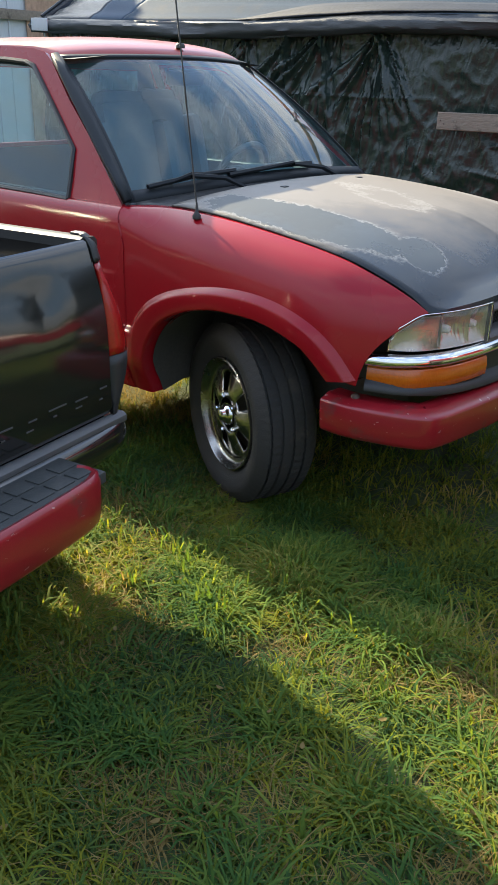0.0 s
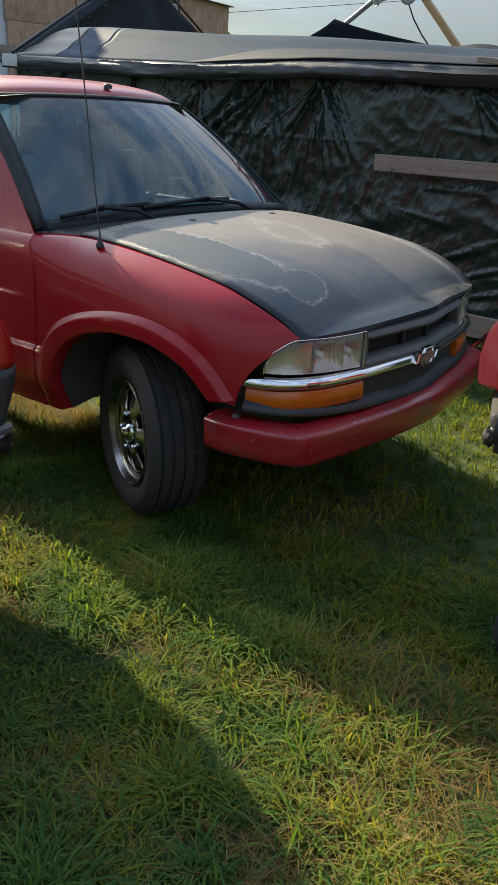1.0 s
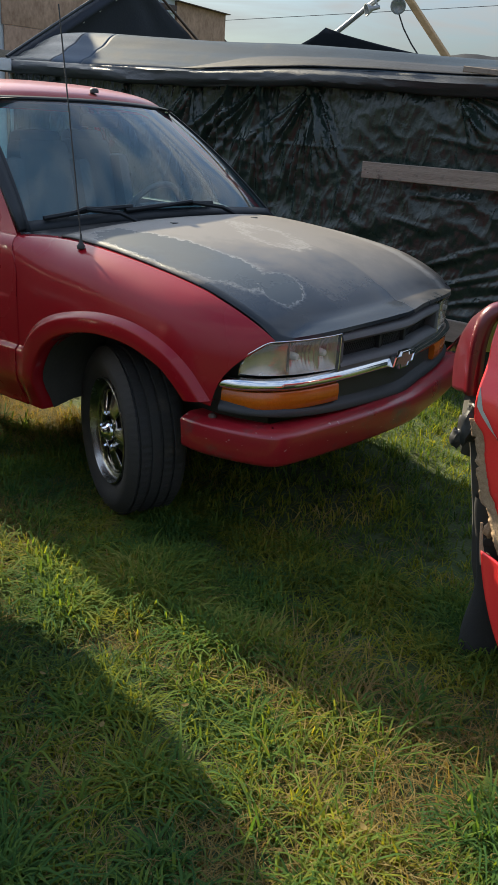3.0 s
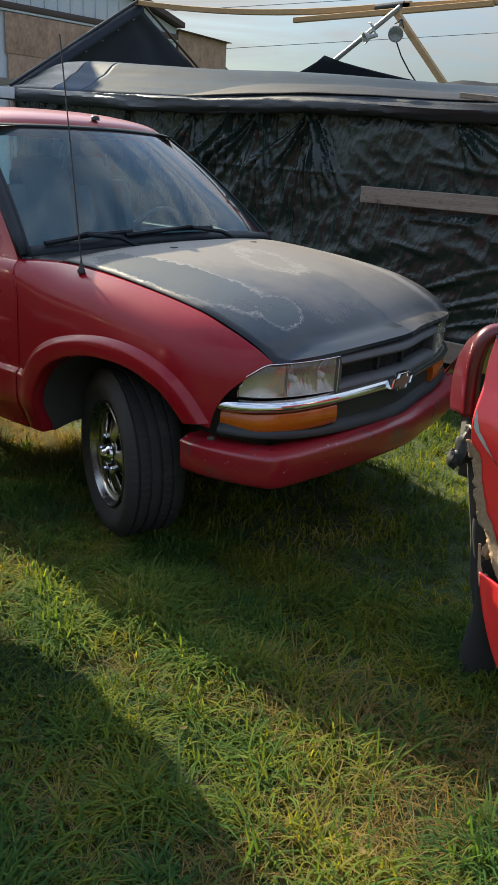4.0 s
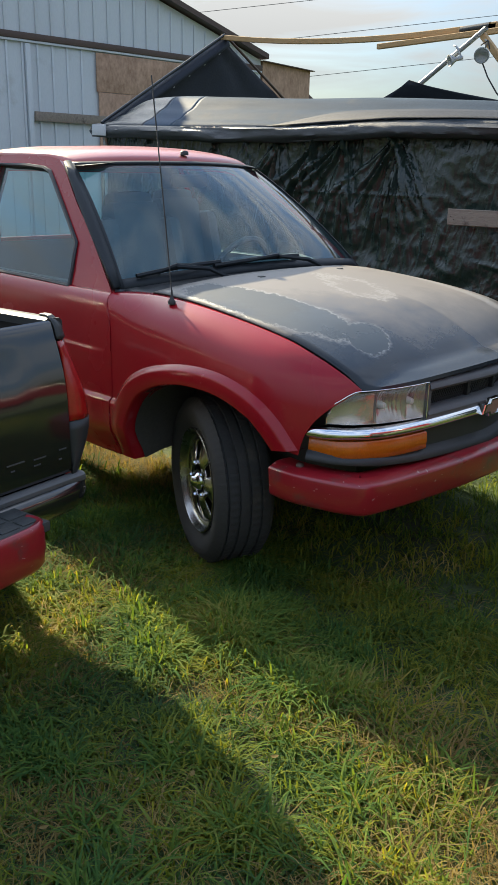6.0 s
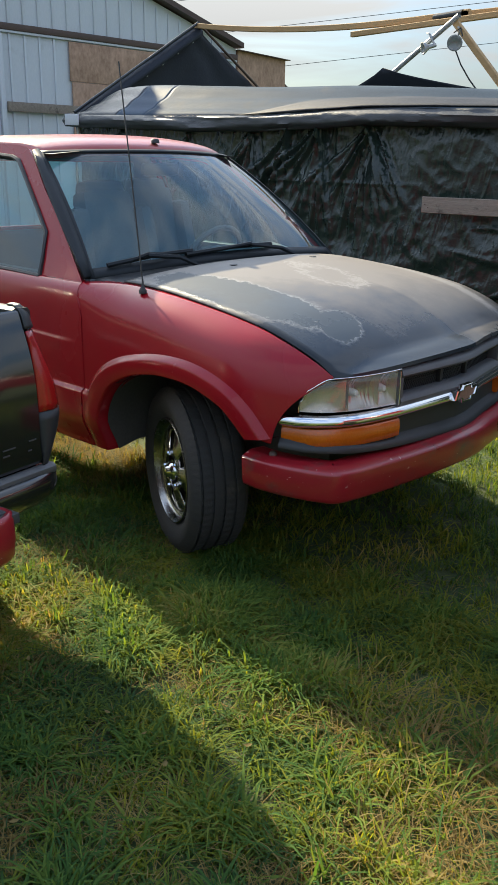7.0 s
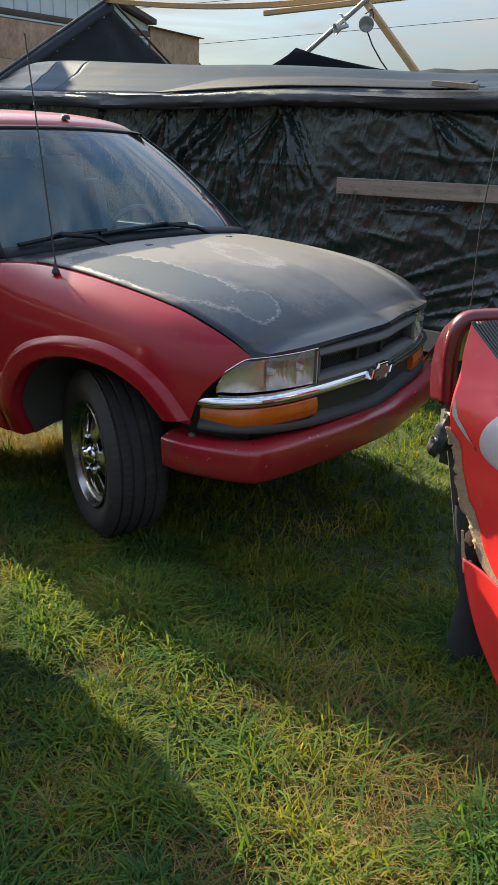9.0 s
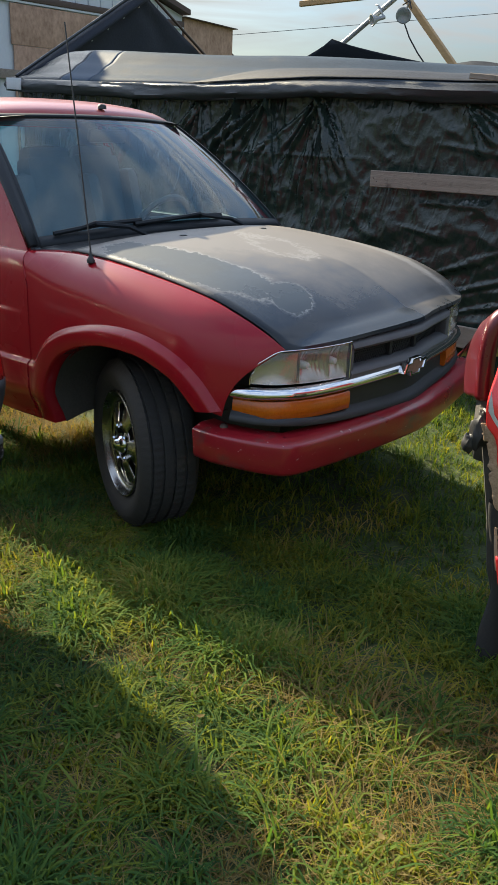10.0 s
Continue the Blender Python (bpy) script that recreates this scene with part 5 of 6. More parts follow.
    for k in range(17):
        q = k / 16
        tube("vent_rib", [(-0.084 + 0.125 * q + 0.078 * s, skin_y(-0.084 + 0.125 * q + 0.078 * s, 1.030 - 0.098 * s) - 0.005, 1.031 + 0.022 * q * (1 - s) - 0.098 * s) for s in (0.0, 0.2, 0.4, 0.6, 0.8, 1.0)], 0.0030, GREY_PLASTIC, vent, sides=6)
    # silver arrow decal round the shell's corner
    rows = []
    for z, s, w in ((0.848, 0.002, 0.001), (0.820, 0.003, 0.009), (0.795, 0.004, 0.014), (0.772, 0.016, 0.015), (0.745, 0.032, 0.010), (0.716, 0.052, 0.001)):
        x0 = outer(z)
        rows.append([(x0 + s + w * k, skin_y(x0 + s + w * k, z) - 0.0035, z - 0.006 * k) for k in (0.0, 0.5, 1.0)])
    sheet("decal", rows, SILVER_DECAL, shell, "silver arrow decal")
    # pale oval lamp cover bulging from the skin
    rows = []
    for r in (0.0, 0.3, 0.6, 0.85, 0.95, 1.0):
        row = []
        for k in range(40):
            a = 2 * math.pi * k / 40
            x, z = 0.040 + 0.098 * r * math.cos(a) + 0.02 * r * math.sin(a), 0.762 + 0.090 * r * math.sin(a)
            row.append((x, skin_y(x, z) - 0.002 - 0.012 * math.sqrt(max(0.0, 1 - r * r)) + (0.004 if r == 1.0 else 0), z))
        rows.append(row)
    sheet("headlamp", rows, PALE_LENS, shell, "pale oval headlamp cover", ring=True)
    rows = []
    for z in (0.315, 0.29, 0.265, 0.24):
        rows.append([(x, skin_y(x, z) - 0.008, z) for x in (0.075 + 0.4 * (0.315 - z), 0.10 + 0.5 * (0.315 - z), 0.14 + 0.5 * (0.315 - z))])
    sheet("scuff_patch", rows, FIBRE, shell, "scuffed bare patch")
    # dark structure behind the tear
    rows = []
    for z in (0.10, 0.2, 0.3, 0.45, 0.6, 0.78):
        x0 = outer(z)
        rows.append([(x0 - 0.004, 0.045, z), (x0 + 0.10, 0.035, z), (0.30, 0.03, z), (0.45, 0.03, z)])
    sheet("inner_frame", rows, DARK, root, "black inner frame", thick=0.02)

    def lump(name, at, size, material, label, seed):
        bm = bmesh.new()
        bmesh.ops.create_icosphere(bm, subdivisions=3, radius=1.0)
        for v in bm.verts:
            k = 1 + 0.35 * noise.noise(v.co * 1.6 + Vector((seed, 0, 0))) + 0.18 * noise.noise(v.co * 4 + Vector((0, seed, 0)))
            v.co = Vector(at) + Vector([c * k * s for c, s in zip(v.co, size)])
        return part(name, bm, material, root, label)
    lump("bracket", (-0.122, 0.050, 0.715), (0.026, 0.030, 0.050), BLACK_PLASTIC, "broken black bracket", 1.0)
    lump("bracket", (-0.146, 0.055, 0.682), (0.016, 0.020, 0.030), BLACK_PLASTIC, "", 2.0)
    lump("bracket", (-0.118, 0.045, 0.760), (0.012, 0.020, 0.022), BLACK_PLASTIC, "", 3.0)
    lump("torn_filler", (-0.028, 0.004, 0.435), (0.016, 0.016, 0.026), FIBRE, "lump of torn brown filler", 4.0)
    lump("torn_filler", (-0.020, 0.010, 0.395), (0.024, 0.014, 0.022), RUBBER, "", 5.0)
    lump("torn_filler", (-0.032, -0.020, 0.362), (0.014, 0.012, 0.010), FIBRE, "", 6.0)
    # black fork leg ending in a broad rubber foot
    rows = []
    for i in range(27):
        t = i / 26
        z = 0.52 - 0.515 * t
        left = float(along([(0.0, 0.055), (0.02, -0.035), (0.07, -0.050), (0.13, -0.046), (0.19, -0.036), (0.25, -0.031), (0.35, -0.045), (0.48, -0.072), (0.53, -0.075)], z)[0]) if z > 0.004 else 0.0
        right = float(along([(0.0, 0.058), (0.03, 0.070), (0.10, 0.080), (0.53, 0.060)], z)[0])
        c, w = (left + right) / 2, (right - left) / 2
        rows.append([(c + w * math.cos(2 * math.pi * k / 22), 0.030 + 0.035 * math.sin(2 * math.pi * k / 22), z) for k in range(22)])
    sheet("rubber_foot", rows, RUBBER, root, "black rubber foot", ring=True)
    base = (-0.050, 0.20, 1.00)
    tube("aerial", [base, (-0.050, 0.20, 1.25), (-0.020, 0.19, 1.70)], 0.0018, BLACK_PLASTIC, root, "thin whip aerial", sides=6)
    return root


torn_vehicle()


# ---------------------------------------------------------------- tarpaulin shelter behind the trucks
WALL_Y = 2.40


def crease(v, sharp=2.6):
    """A ridge line where a noise crosses nought."""
    return max(0.0, 1 - abs(v) * sharp)


def fan(ax, az, first, last, count, length, seed):
    """Fold lines that spread from one fastening point, between two angles from straight down."""
    rng = random.Random(seed)
    out = []
    for k in range(count):
        a = radians(first + (last - first) * (k + rng.uniform(-0.3, 0.3)) / max(1, count - 1))
        r = length * rng.uniform(0.65, 1.2)
        out.append((ax + rng.uniform(-0.02, 0.02), az - rng.uniform(0.0, 0.06), r * math.sin(a), -r * math.cos(a), rng.uniform(0.050, 0.10)))
    return out


FOLDS = (fan(-1.47, 1.78, -52, 30, 17, 0.72, 1) + fan(-1.90, 1.79, -55, 10, 14, 0.68, 2) + fan(-2.20, 1.78, -50, -5, 9, 0.62, 3) + fan(-2.62, 1.76, -45, 15, 9, 0.55, 4)
         + fan(-3.4, 1.74, -45, 20, 6, 0.5, 6) + fan(-0.35, 1.76, 25, 75, 5, 0.55, 7) + fan(-4.3, 1.76, -40, 40, 6, 0.45, 8)
         + fan(1.0, 1.76, -50, 50, 7, 0.5, 9))
# long slanting folds low on the wall
FOLDS += [(-0.55, 0.62, 0.55, 0.20, 0.045), (-0.45, 0.50, 0.70, 0.24, 0.050), (-0.30, 0.42, 0.60, 0.16, 0.040), (-0.20, 0.78, 0.5, 0.14, 0.035), (-0.75, 0.95, 0.40, -0.06, 0.030),
          (-0.6, 1.10, 0.55, 0.02, 0.028), (0.0, 1.02, 0.6, 0.05, 0.030), (-0.1, 1.42, 0.6, 0.02, 0.030), (-0.5, 1.47, 0.5, -0.05, 0.028), (0.1, 0.6, 0.7, 0.25, 0.04)]


def drape(x, z):
    """How far the hanging tarp stands out from its wall: folds that fan out from the fastening points, and crumples."""
    down = 1.80 - z
    f = 0.0
    for ax, az, dx, dz, amp in FOLDS:
        # distance from the fold's line and how far down it
        t = max(0.0, min(1.0, ((x - ax) * dx + (z - az) * dz) / (dx * dx + dz * dz)))
        off = math.hypot(x - ax - dx * t, z - az - dz * t)
        w = 0.016 + 0.034 * t
        if off < w:
            f += 0.62 * amp * (0.5 + 0.5 * math.cos(math.pi * off / w)) * (0.35 + t) * (1 - t ** 3)
    warp = 0.25 * noise.noise((x * 1.1, z * 1.5, 8.0))
    f += 0.045 * noise.noise((x * 1.3, z * 2.2, 4.0))
    f += (0.5 + 0.5 * smoothstep(-1.4, -0.6, x)) * 0.014 * crease(noise.noise((x * 4.2 + z * 1.5 + warp, z * 5.5, 3.0)), 2.2) + 0.006 * crease(noise.noise((x * 10 - z * 4, z * 9 + x * 3, 5.0)), 2.2)
    low = smoothstep(0.35, 1.1, down) * (0.45 + 0.55 * smoothstep(-1.6, -0.6, x))
    f += 0.030 * low * crease(noise.noise((x * 1.6 + warp, z * 5.0 - x * 1.6 + 2 * warp, 1.0)), 1.8)
    f += 0.016 * smoothstep(-3.4, -2.8, x) * smoothstep(-0.8, -1.2, x) * smoothstep(0.1, 0.4, down) * smoothstep(1.25, 0.7, down) * crease(noise.noise((x * 8.5 + warp, z * 2.2 - x * 0.8, 6.0)), 2.2)
    f += 0.010 * math.exp(-((x + 1.78) / 0.015) ** 2) + 0.008 * math.exp(-((z - 1.36 - 0.02 * warp) / 0.010) ** 2) * smoothstep(-3.2, -2.8, x) * smoothstep(-0.9, -1.2, x)
    return f


def tarp_wall():
    xs = [-5.05 + 1.45 * i / 60 for i in range(60)] + [-3.6 + 3.9 * i / 360 for i in range(360)] + [0.3 + 2.5 * i / 90 for i in range(91)]
    zs = [0.03 + 1.79 * j / 160 for j in range(161)]
    rows = [[(x, WALL_Y + 0.02 - 0.025 * (1.82 - z) - drape(x, z), z) for x in xs] for z in zs]
    t = sheet("tarp_wall", rows, TARP, None, thick=0.004)
    tagged(t, "wrinkled black plastic tarp hung as a shelter wall", "tarpaulin")
    return t


tarp_wall()


def eave_height(x):
    return float(along([(-5.1, 1.90), (-4.7, 1.885), (-2.6, 1.835), (-1.3, 1.855), (-0.2, 1.825), (0.6, 1.84), (3.0, 1.84)], x)[0])


def shelter_roof():
    root = group_root("shelter_canopy", "grey tarpaulin roof edge of a shelter, sagging along its eave", "canopy")
    n = 220
    xs = [-5.08 + 7.9 * i / n for i in range(n + 1)]
    # valance: dark hem hanging over the wall
    rows = []
    for k in range(9):
        t = k / 8
        rows.append([(x, WALL_Y - 0.075 - 0.030 * math.sin(math.pi * t) - 0.022 * noise.noise((x * 1.1, t * 3.5, 9)) - 0.006 * noise.noise((x * 7, t * 8, 2)),
                      eave_height(x) - (0.115 + 0.02 * noise.noise((x * 1.7, 0, 3))) * t) for x in xs])
    sheet("valance", rows, HEM_TARP, root, "black plastic hem of the canopy", thick=0.004)
    # sloping strip above it
    rows = []
    top = [(-5.1, 2.02), (-4.6, 2.155), (-2.9, 2.09), (-1.57, 2.04), (-0.4, 1.965), (0.5, 1.955), (3.0, 1.955)]
    for k in range(13):
        t = k / 12
        row = []
        for x in xs:
            z0, z1 = eave_height(x) - 0.005, float(along(top, x)[0])
            y = WALL_Y - 0.08 + 0.43 * t
            z = z0 + (z1 - z0) * (t ** 0.9) + 0.014 * noise.noise((x * 0.9, t * 4, 5)) - 0.016 * math.sin(math.pi * t) + 0.006 * math.sin(t * 17 + 2 * noise.noise((x * 0.7, 0, 1)))
            row.append((x, y, z))
        rows.append(row)
    near, far = [next(i for i, x in enumerate(xs) if x > v) for v in (-4.32, -3.92)]
    sheet("strip_end", [r[:near + 1] for r in rows], HEM_TARP, root, "dark slate tarpaulin end of the strip", thick=0.004)
    sheet("pale_patch", [r[near:far + 1] for r in rows], WHITE_TARP, root, "pale blue tarpaulin patch", thick=0.004)
    sheet("roof_strip", [r[far:] for r in rows], ROOF_TARP, root, "shiny silver-grey tarpaulin strip", thick=0.004)
    # dark fold tucked under the strip's edge
    rows2 = []
    for k in range(5):
        row = []
        for i, x in enumerate(xs):
            if not -2.75 < x < -0.06:
                continue
            t = (0.04 + 0.36 * k / 4) * smoothstep(-2.75, -1.9, x)
            z0, z1 = eave_height(x) - 0.005, float(along(top, x)[0])
            row.append((x, WALL_Y - 0.092 + 0.43 * t, z0 + (z1 - z0) * max(t, 1e-4) ** 0.9 + 0.012 + 0.004 * noise.noise((x * 3, k, 2))))
        rows2.append(row)
    sheet("dark_fold", rows2, NIGHT_TARP, root, "dark fold of cloth under the strip", thick=0.003)
    bm = bmesh.new()
    block_into(bm, (0.22, 0.012, 0.10), pose(-4.91, WALL_Y - 0.120, 1.845, 0, 2, 0), 0.004)
    part("corner_tag", bm, SIDING, root, "white reinforced corner tag")
    # gable end at the far corner: cloth between two sloping frame tubes
    peak = Vector((-5.0, 3.965, 2.855))
    foot_a, foot_b = Vector((-5.0, 2.34, 1.895)), Vector((-5.0, 5.58, 1.88))
    rows = []
    for k in range(15):
        t = k / 14
        a, b = foot_a + (peak - foot_a) * t, foot_b + (peak - foot_b) * t
        rows.append([a + (b - a) * (j / 16) + Vector((0.03 * noise.noise((t * 5, j * 0.4, 2)), 0, 0)) for j in range(17)])
    sheet("gable_cloth", rows, NIGHT_TARP, root, "dark gable cloth", thick=0.004)
    rows = []
    for k in range(7):
        t = k / 6
        rows.append([foot_a + (peak - foot_a) * t + Vector((d, 0.02, -0.03 - 0.05 * d + w)) for d, w in ((-0.03, -0.05), (-0.02, 0.03), (0.06, 0.02), (0.10, -0.02), (0.11, -0.06))])
    sheet("gable_fold", rows, NIGHT_TARP, root, "black tarp folded over the gable edge", thick=0.004)
    for f in (foot_a, foot_b):
        tube("frame_tube", [f + Vector((0.05, 0, 0.02)), peak + Vector((0.05, 0, 0.02))], 0.014, HEM_TARP if f is foot_a else TRIM_BROWN, root, "canopy frame tube")
    for k in range(5):
        p = foot_a + (peak - foot_a) * (0.35 + 0.13 * k)
        lathe("eyelet", [(0.012, 0), (0.012, 0.01), (0, 0.012)], 10, Matrix.Translation(p + Vector((0.06, 0.12, -0.05))) @ Matrix.Rotation(radians(90), 4, "Y"), STEEL, root)
    for x, y, h in ((-5.0, 2.36, 1.87), (-5.0, 5.55, 1.87), (2.7, 2.46, 1.80)):
        tube("leg", [(x, y + 0.06, 0.0), (x, y + 0.06, h)], 0.022, STEEL, root, "canopy leg")
    return root


shelter_roof()


def back_tarp():
    """Far slope of the shelter: small dark tip with a low run of dark cloth beside it."""
    root = group_root("tent_top", "dark navy tarpaulin tip behind the grey canopy edge", "tarpaulin")
    tip = Vector((-2.16, 3.60, 2.245))
    rows = []
    for k in range(9):
        t = k / 8
        w0, w1 = -0.62 * t, 1.25 * t
        rows.append([tip + Vector((w0 + (w1 - w0) * j / 12, -0.15 + 0.35 * j / 12 * t, -0.26 * t ** 0.8 - 0.02 * math.sin(math.pi * j / 12) * t)) for j in range(13)])
    sheet("tent_tip", rows, NIGHT_TARP, root, thick=0.004)
    rows = []
    for k in range(6):
        t = k / 5
        rows.append([(-1.9 + 4.6 * j / 40, 3.55 + 0.3 * t, 1.72 + (0.355 + 0.035 * noise.noise((j * 0.35, 0, 7)) + 0.21 * smoothstep(22, 34, j)) * t) for j in range(41)])
    sheet("low_cloth", rows, NIGHT_TARP, root, thick=0.004)
    tube("tip_pole", [tip + Vector((0, 0.06, -2.2)), tip + Vector((0, 0.02, -0.02))], 0.02, STEEL, root)
    return root


back_tarp()


def board(name, a, b, wide, thick, material, label, category, parent=None, turn=0.0, sag=0.0, group=""):
    """A sawn board from a to b, a little bowed, with eased edges."""
    a, b = Vector(a), Vector(b)
    d = (b - a).normalized()
    side = d.cross(Vector((0, 0, 1))).normalized()
    up = side.cross(d)
    rows = []
    for i in range(13):
        t = i / 12
        c = a + (b - a) * t - Vector((0, 0, sag * 4 * t * (1 - t)))
        e = 0.004
        sec = [(-1, -1, 1, 0), (-1, -1, 0, 1), (-1, 1, 0, -1), (-1, 1, 1, 0), (1, 1, -1, 0), (1, 1, 0, -1), (1, -1, 0, 1), (1, -1, -1, 0)]
        rows.append([c + side * (s * thick / 2 + q * e) + up * (u * wide / 2 + w * e) for s, u, q, w in sec])
    nu = 8
    verts = [p for r in rows for p in r]
    faces = [(i * nu + j, i * nu + (j + 1) % nu, (i + 1) * nu + (j + 1) % nu, (i + 1) * nu + j) for i in range(12) for j in range(nu)]
    faces += [tuple(range(nu)), tuple(range(len(verts) - 1, len(verts) - nu - 1, -1))]
    ob = raw(name, verts, faces, material, parent, smooth=False)
    if parent is None:
        tagged(ob, label, category, group)
    elif label:
        tagged(ob, label)
    return ob


plank = board("plank", (-0.93, 2.285, 1.241), (1.35, 2.275, 1.250), 0.105, 0.022, WOOD_GREY, "weathered grey plank nailed across the black tarp", "plank")
for x in (-0.905, -0.880):
    lathe("nail", [(0.005, 0), (0.004, 0.002), (0, 0.003)], 8, pose(x, 2.273, 1.225 + 0.02 * (x < -0.89), 90, 0, 0), TRIM_BROWN, plank)
board("plank", (-0.30, 2.30, 1.868), (0.00, 2.30, 1.842), 0.034, 0.022, WOOD_GREY, "short weathered board under the canopy edge", "plank")
board("plank", (-0.50, 2.28, 0.300), (1.60, 2.26, 0.300), 0.14, 0.035, WOOD_GREY, "weathered board along the foot of the tarp", "plank")


def ridge_frame():
    root = group_root("ridge_beam", "bowed pine ridge beam spliced from two lengths", "beam")
    board("beam_length", (-4.98, 3.96, 2.850), (-1.70, 3.96, 2.675), 0.050, 0.04, WOOD_NEW, "", "", root, sag=0.075)
    board("beam_length", (-2.86, 3.915, 2.595), (-0.95, 3.915, 2.640), 0.045, 0.04, WOOD_NEW, "", "", root)
    board("beam_length", (-1.90, 3.96, 2.665), (0.9, 3.96, 2.640), 0.050, 0.04, WOOD_NEW, "", "", root)
    tube("tape_wrap", [(-2.02, 3.945, 2.655), (-1.75, 3.945, 2.668)], 0.034, BLACK_PLASTIC, root, "black tape wrapped round the splice", sides=8)
    return root


ridge_frame()
board("brace", (-1.62, 3.62, 2.560), (-1.02, 3.58, 1.95), 0.050, 0.04, WOOD_NEW, "pine brace propping the ridge beam", "beam")


def light_pole():
    root = group_root("light_pole", "galvanised pole carrying two floodlights and a hanging cable", "pole")
    tube("pole", [(-2.30, 3.60, 2.13), (-1.575, 3.60, 2.60)], 0.021, STEEL, root)
    for x, z, turn, size in ((-1.825, 2.375, -35, 0.8), (-1.545, 2.395, 25, 1.0)):
        m = pose(x, 3.52, z, 105, 0, turn) @ Matrix.Diagonal((size, size, size, 1))
        lamp = lathe("floodlight", [(0.018, -0.13), (0.022, -0.06), (0.030, -0.04), (0.055, 0.0), (0.060, 0.012), (0.052, 0.014), (0.030, -0.01), (0.0, -0.016)], 24, m, STEEL, root, "bare reflector floodlight")
        lathe("bulb_face", [(0.051, 0.012), (0.03, 0.022), (0.0, 0.025)], 24, m, LENS, lamp)
        tube("lamp_arm", [m @ Vector((0, 0, -0.12)), (x + 0.01, 3.57, z + 0.11), (x - 0.03, 3.60, z + 0.12)], 0.008, STEEL, lamp)
    tube("cable", [(-1.575, 3.54, 2.47), (-1.52, 3.55, 2.50), (-1.50, 3.55, 2.44)], 0.006, CABLE, root)
    tube("cable", [(-1.56, 3.56, 2.35), (-1.50, 3.56, 2.24), (-1.42, 3.57, 2.13), (-1.34, 3.58, 2.04)], 0.006, CABLE, root, "black hanging cable")
    return root


light_pole()


# ---------------------------------------------------------------- the white building
def building():
    X = -8.70
    root = group_root("outbuilding", "white metal-sided outbuilding with brown trim and boarded opening", "building")
    ridge_y, ridge_z, eave_y, eave_z = 3.6, 4.60, 8.30, 3.28
    slope = (ridge_z - eave_z) / (eave_y - ridge_y)
    # wall core
    verts = [(X, -1.1, 0), (X, 8.3, 0), (X, 8.3, eave_z), (X, ridge_y, ridge_z), (X, -1.1, eave_z)]
    back = [(x - 8.0, y, z) for x, y, z in verts]
    faces = [(0, 1, 2, 3, 4), (9, 8, 7, 6, 5)] + [(i, (i + 1) % 5, 5 + (i + 1) % 5, 5 + i) for i in range(5)]
    wall = raw("wall", verts + back, faces, SIDING, root, smooth=False)
    # raised ribs of the sheet siding, below and above the band
    for k in range(40):
        y = -0.99 + 0.236 * k
        top = eave_z + slope * (eave_y - y) if y > ridge_y else eave_z + slope * (y + 1.1)
        top = min(top, ridge_z) - 0.06
        for z0, z1 in ((0.0, 3.10), (3.19, top)):
            if z1 - z0 < 0.1 or (4.9 < y and z0 < 1):
                continue
            block("siding_rib", (0.020, 0.030, z1 - z0), pose(X + 0.010, y, (z0 + z1) / 2), SIDING, wall, bevel=0.006)
    block("band", (0.05, 9.4, 0.085), pose(X + 0.030, 3.6, 3.150), TRIM_BROWN, root, "brown metal band", bevel=0.01)
    block("drip_edge", (0.03, 9.4, 0.03), pose(X + 0.026, 3.6, 3.090), SIDING, root, "", bevel=0.004)
    block("corner_post", (0.05, 0.075, 3.06), pose(X + 0.028, 3.80, 1.53), SIDING, root, "", bevel=0.01)
    # strand boards over the opening, and the trim board below
    block("strand_board", (0.018, 1.90, 0.52), pose(X + 0.030, 5.86, 2.800), OSB, root, "bare strand board sheet", bevel=0.003)
    block("strand_board", (0.018, 1.90, 2.50), pose(X + 0.030, 5.89, 1.285), OSB, root, "bare strand board sheet", bevel=0.003)
    block("trim_board", (0.035, 2.0, 0.125), pose(X + 0.058, 4.85, 2.150), WOOD_GREY, root, "weathered trim board", bevel=0.006)
    # roof with overhanging brown rake
    for y0, z0, y1, z1 in ((ridge_y, ridge_z, 8.34, eave_z - slope * 0.04), (ridge_y, ridge_z, -1.35, eave_z - slope * 0.25)):
        verts = [(x, y, z + h) for x in (X + 0.16, X - 8.3) for (y, z) in ((y0, z0), (y1, z1)) for h in (0.02, 0.10)]
        raw("roof", verts, [(0, 1, 3, 2), (4, 6, 7, 5), (1, 5, 7, 3), (0, 2, 6, 4), (0, 4, 5, 1), (2, 3, 7, 6)], TRIM_BROWN, root, "brown roof with a deep rake edge", smooth=False)
    return root


building()


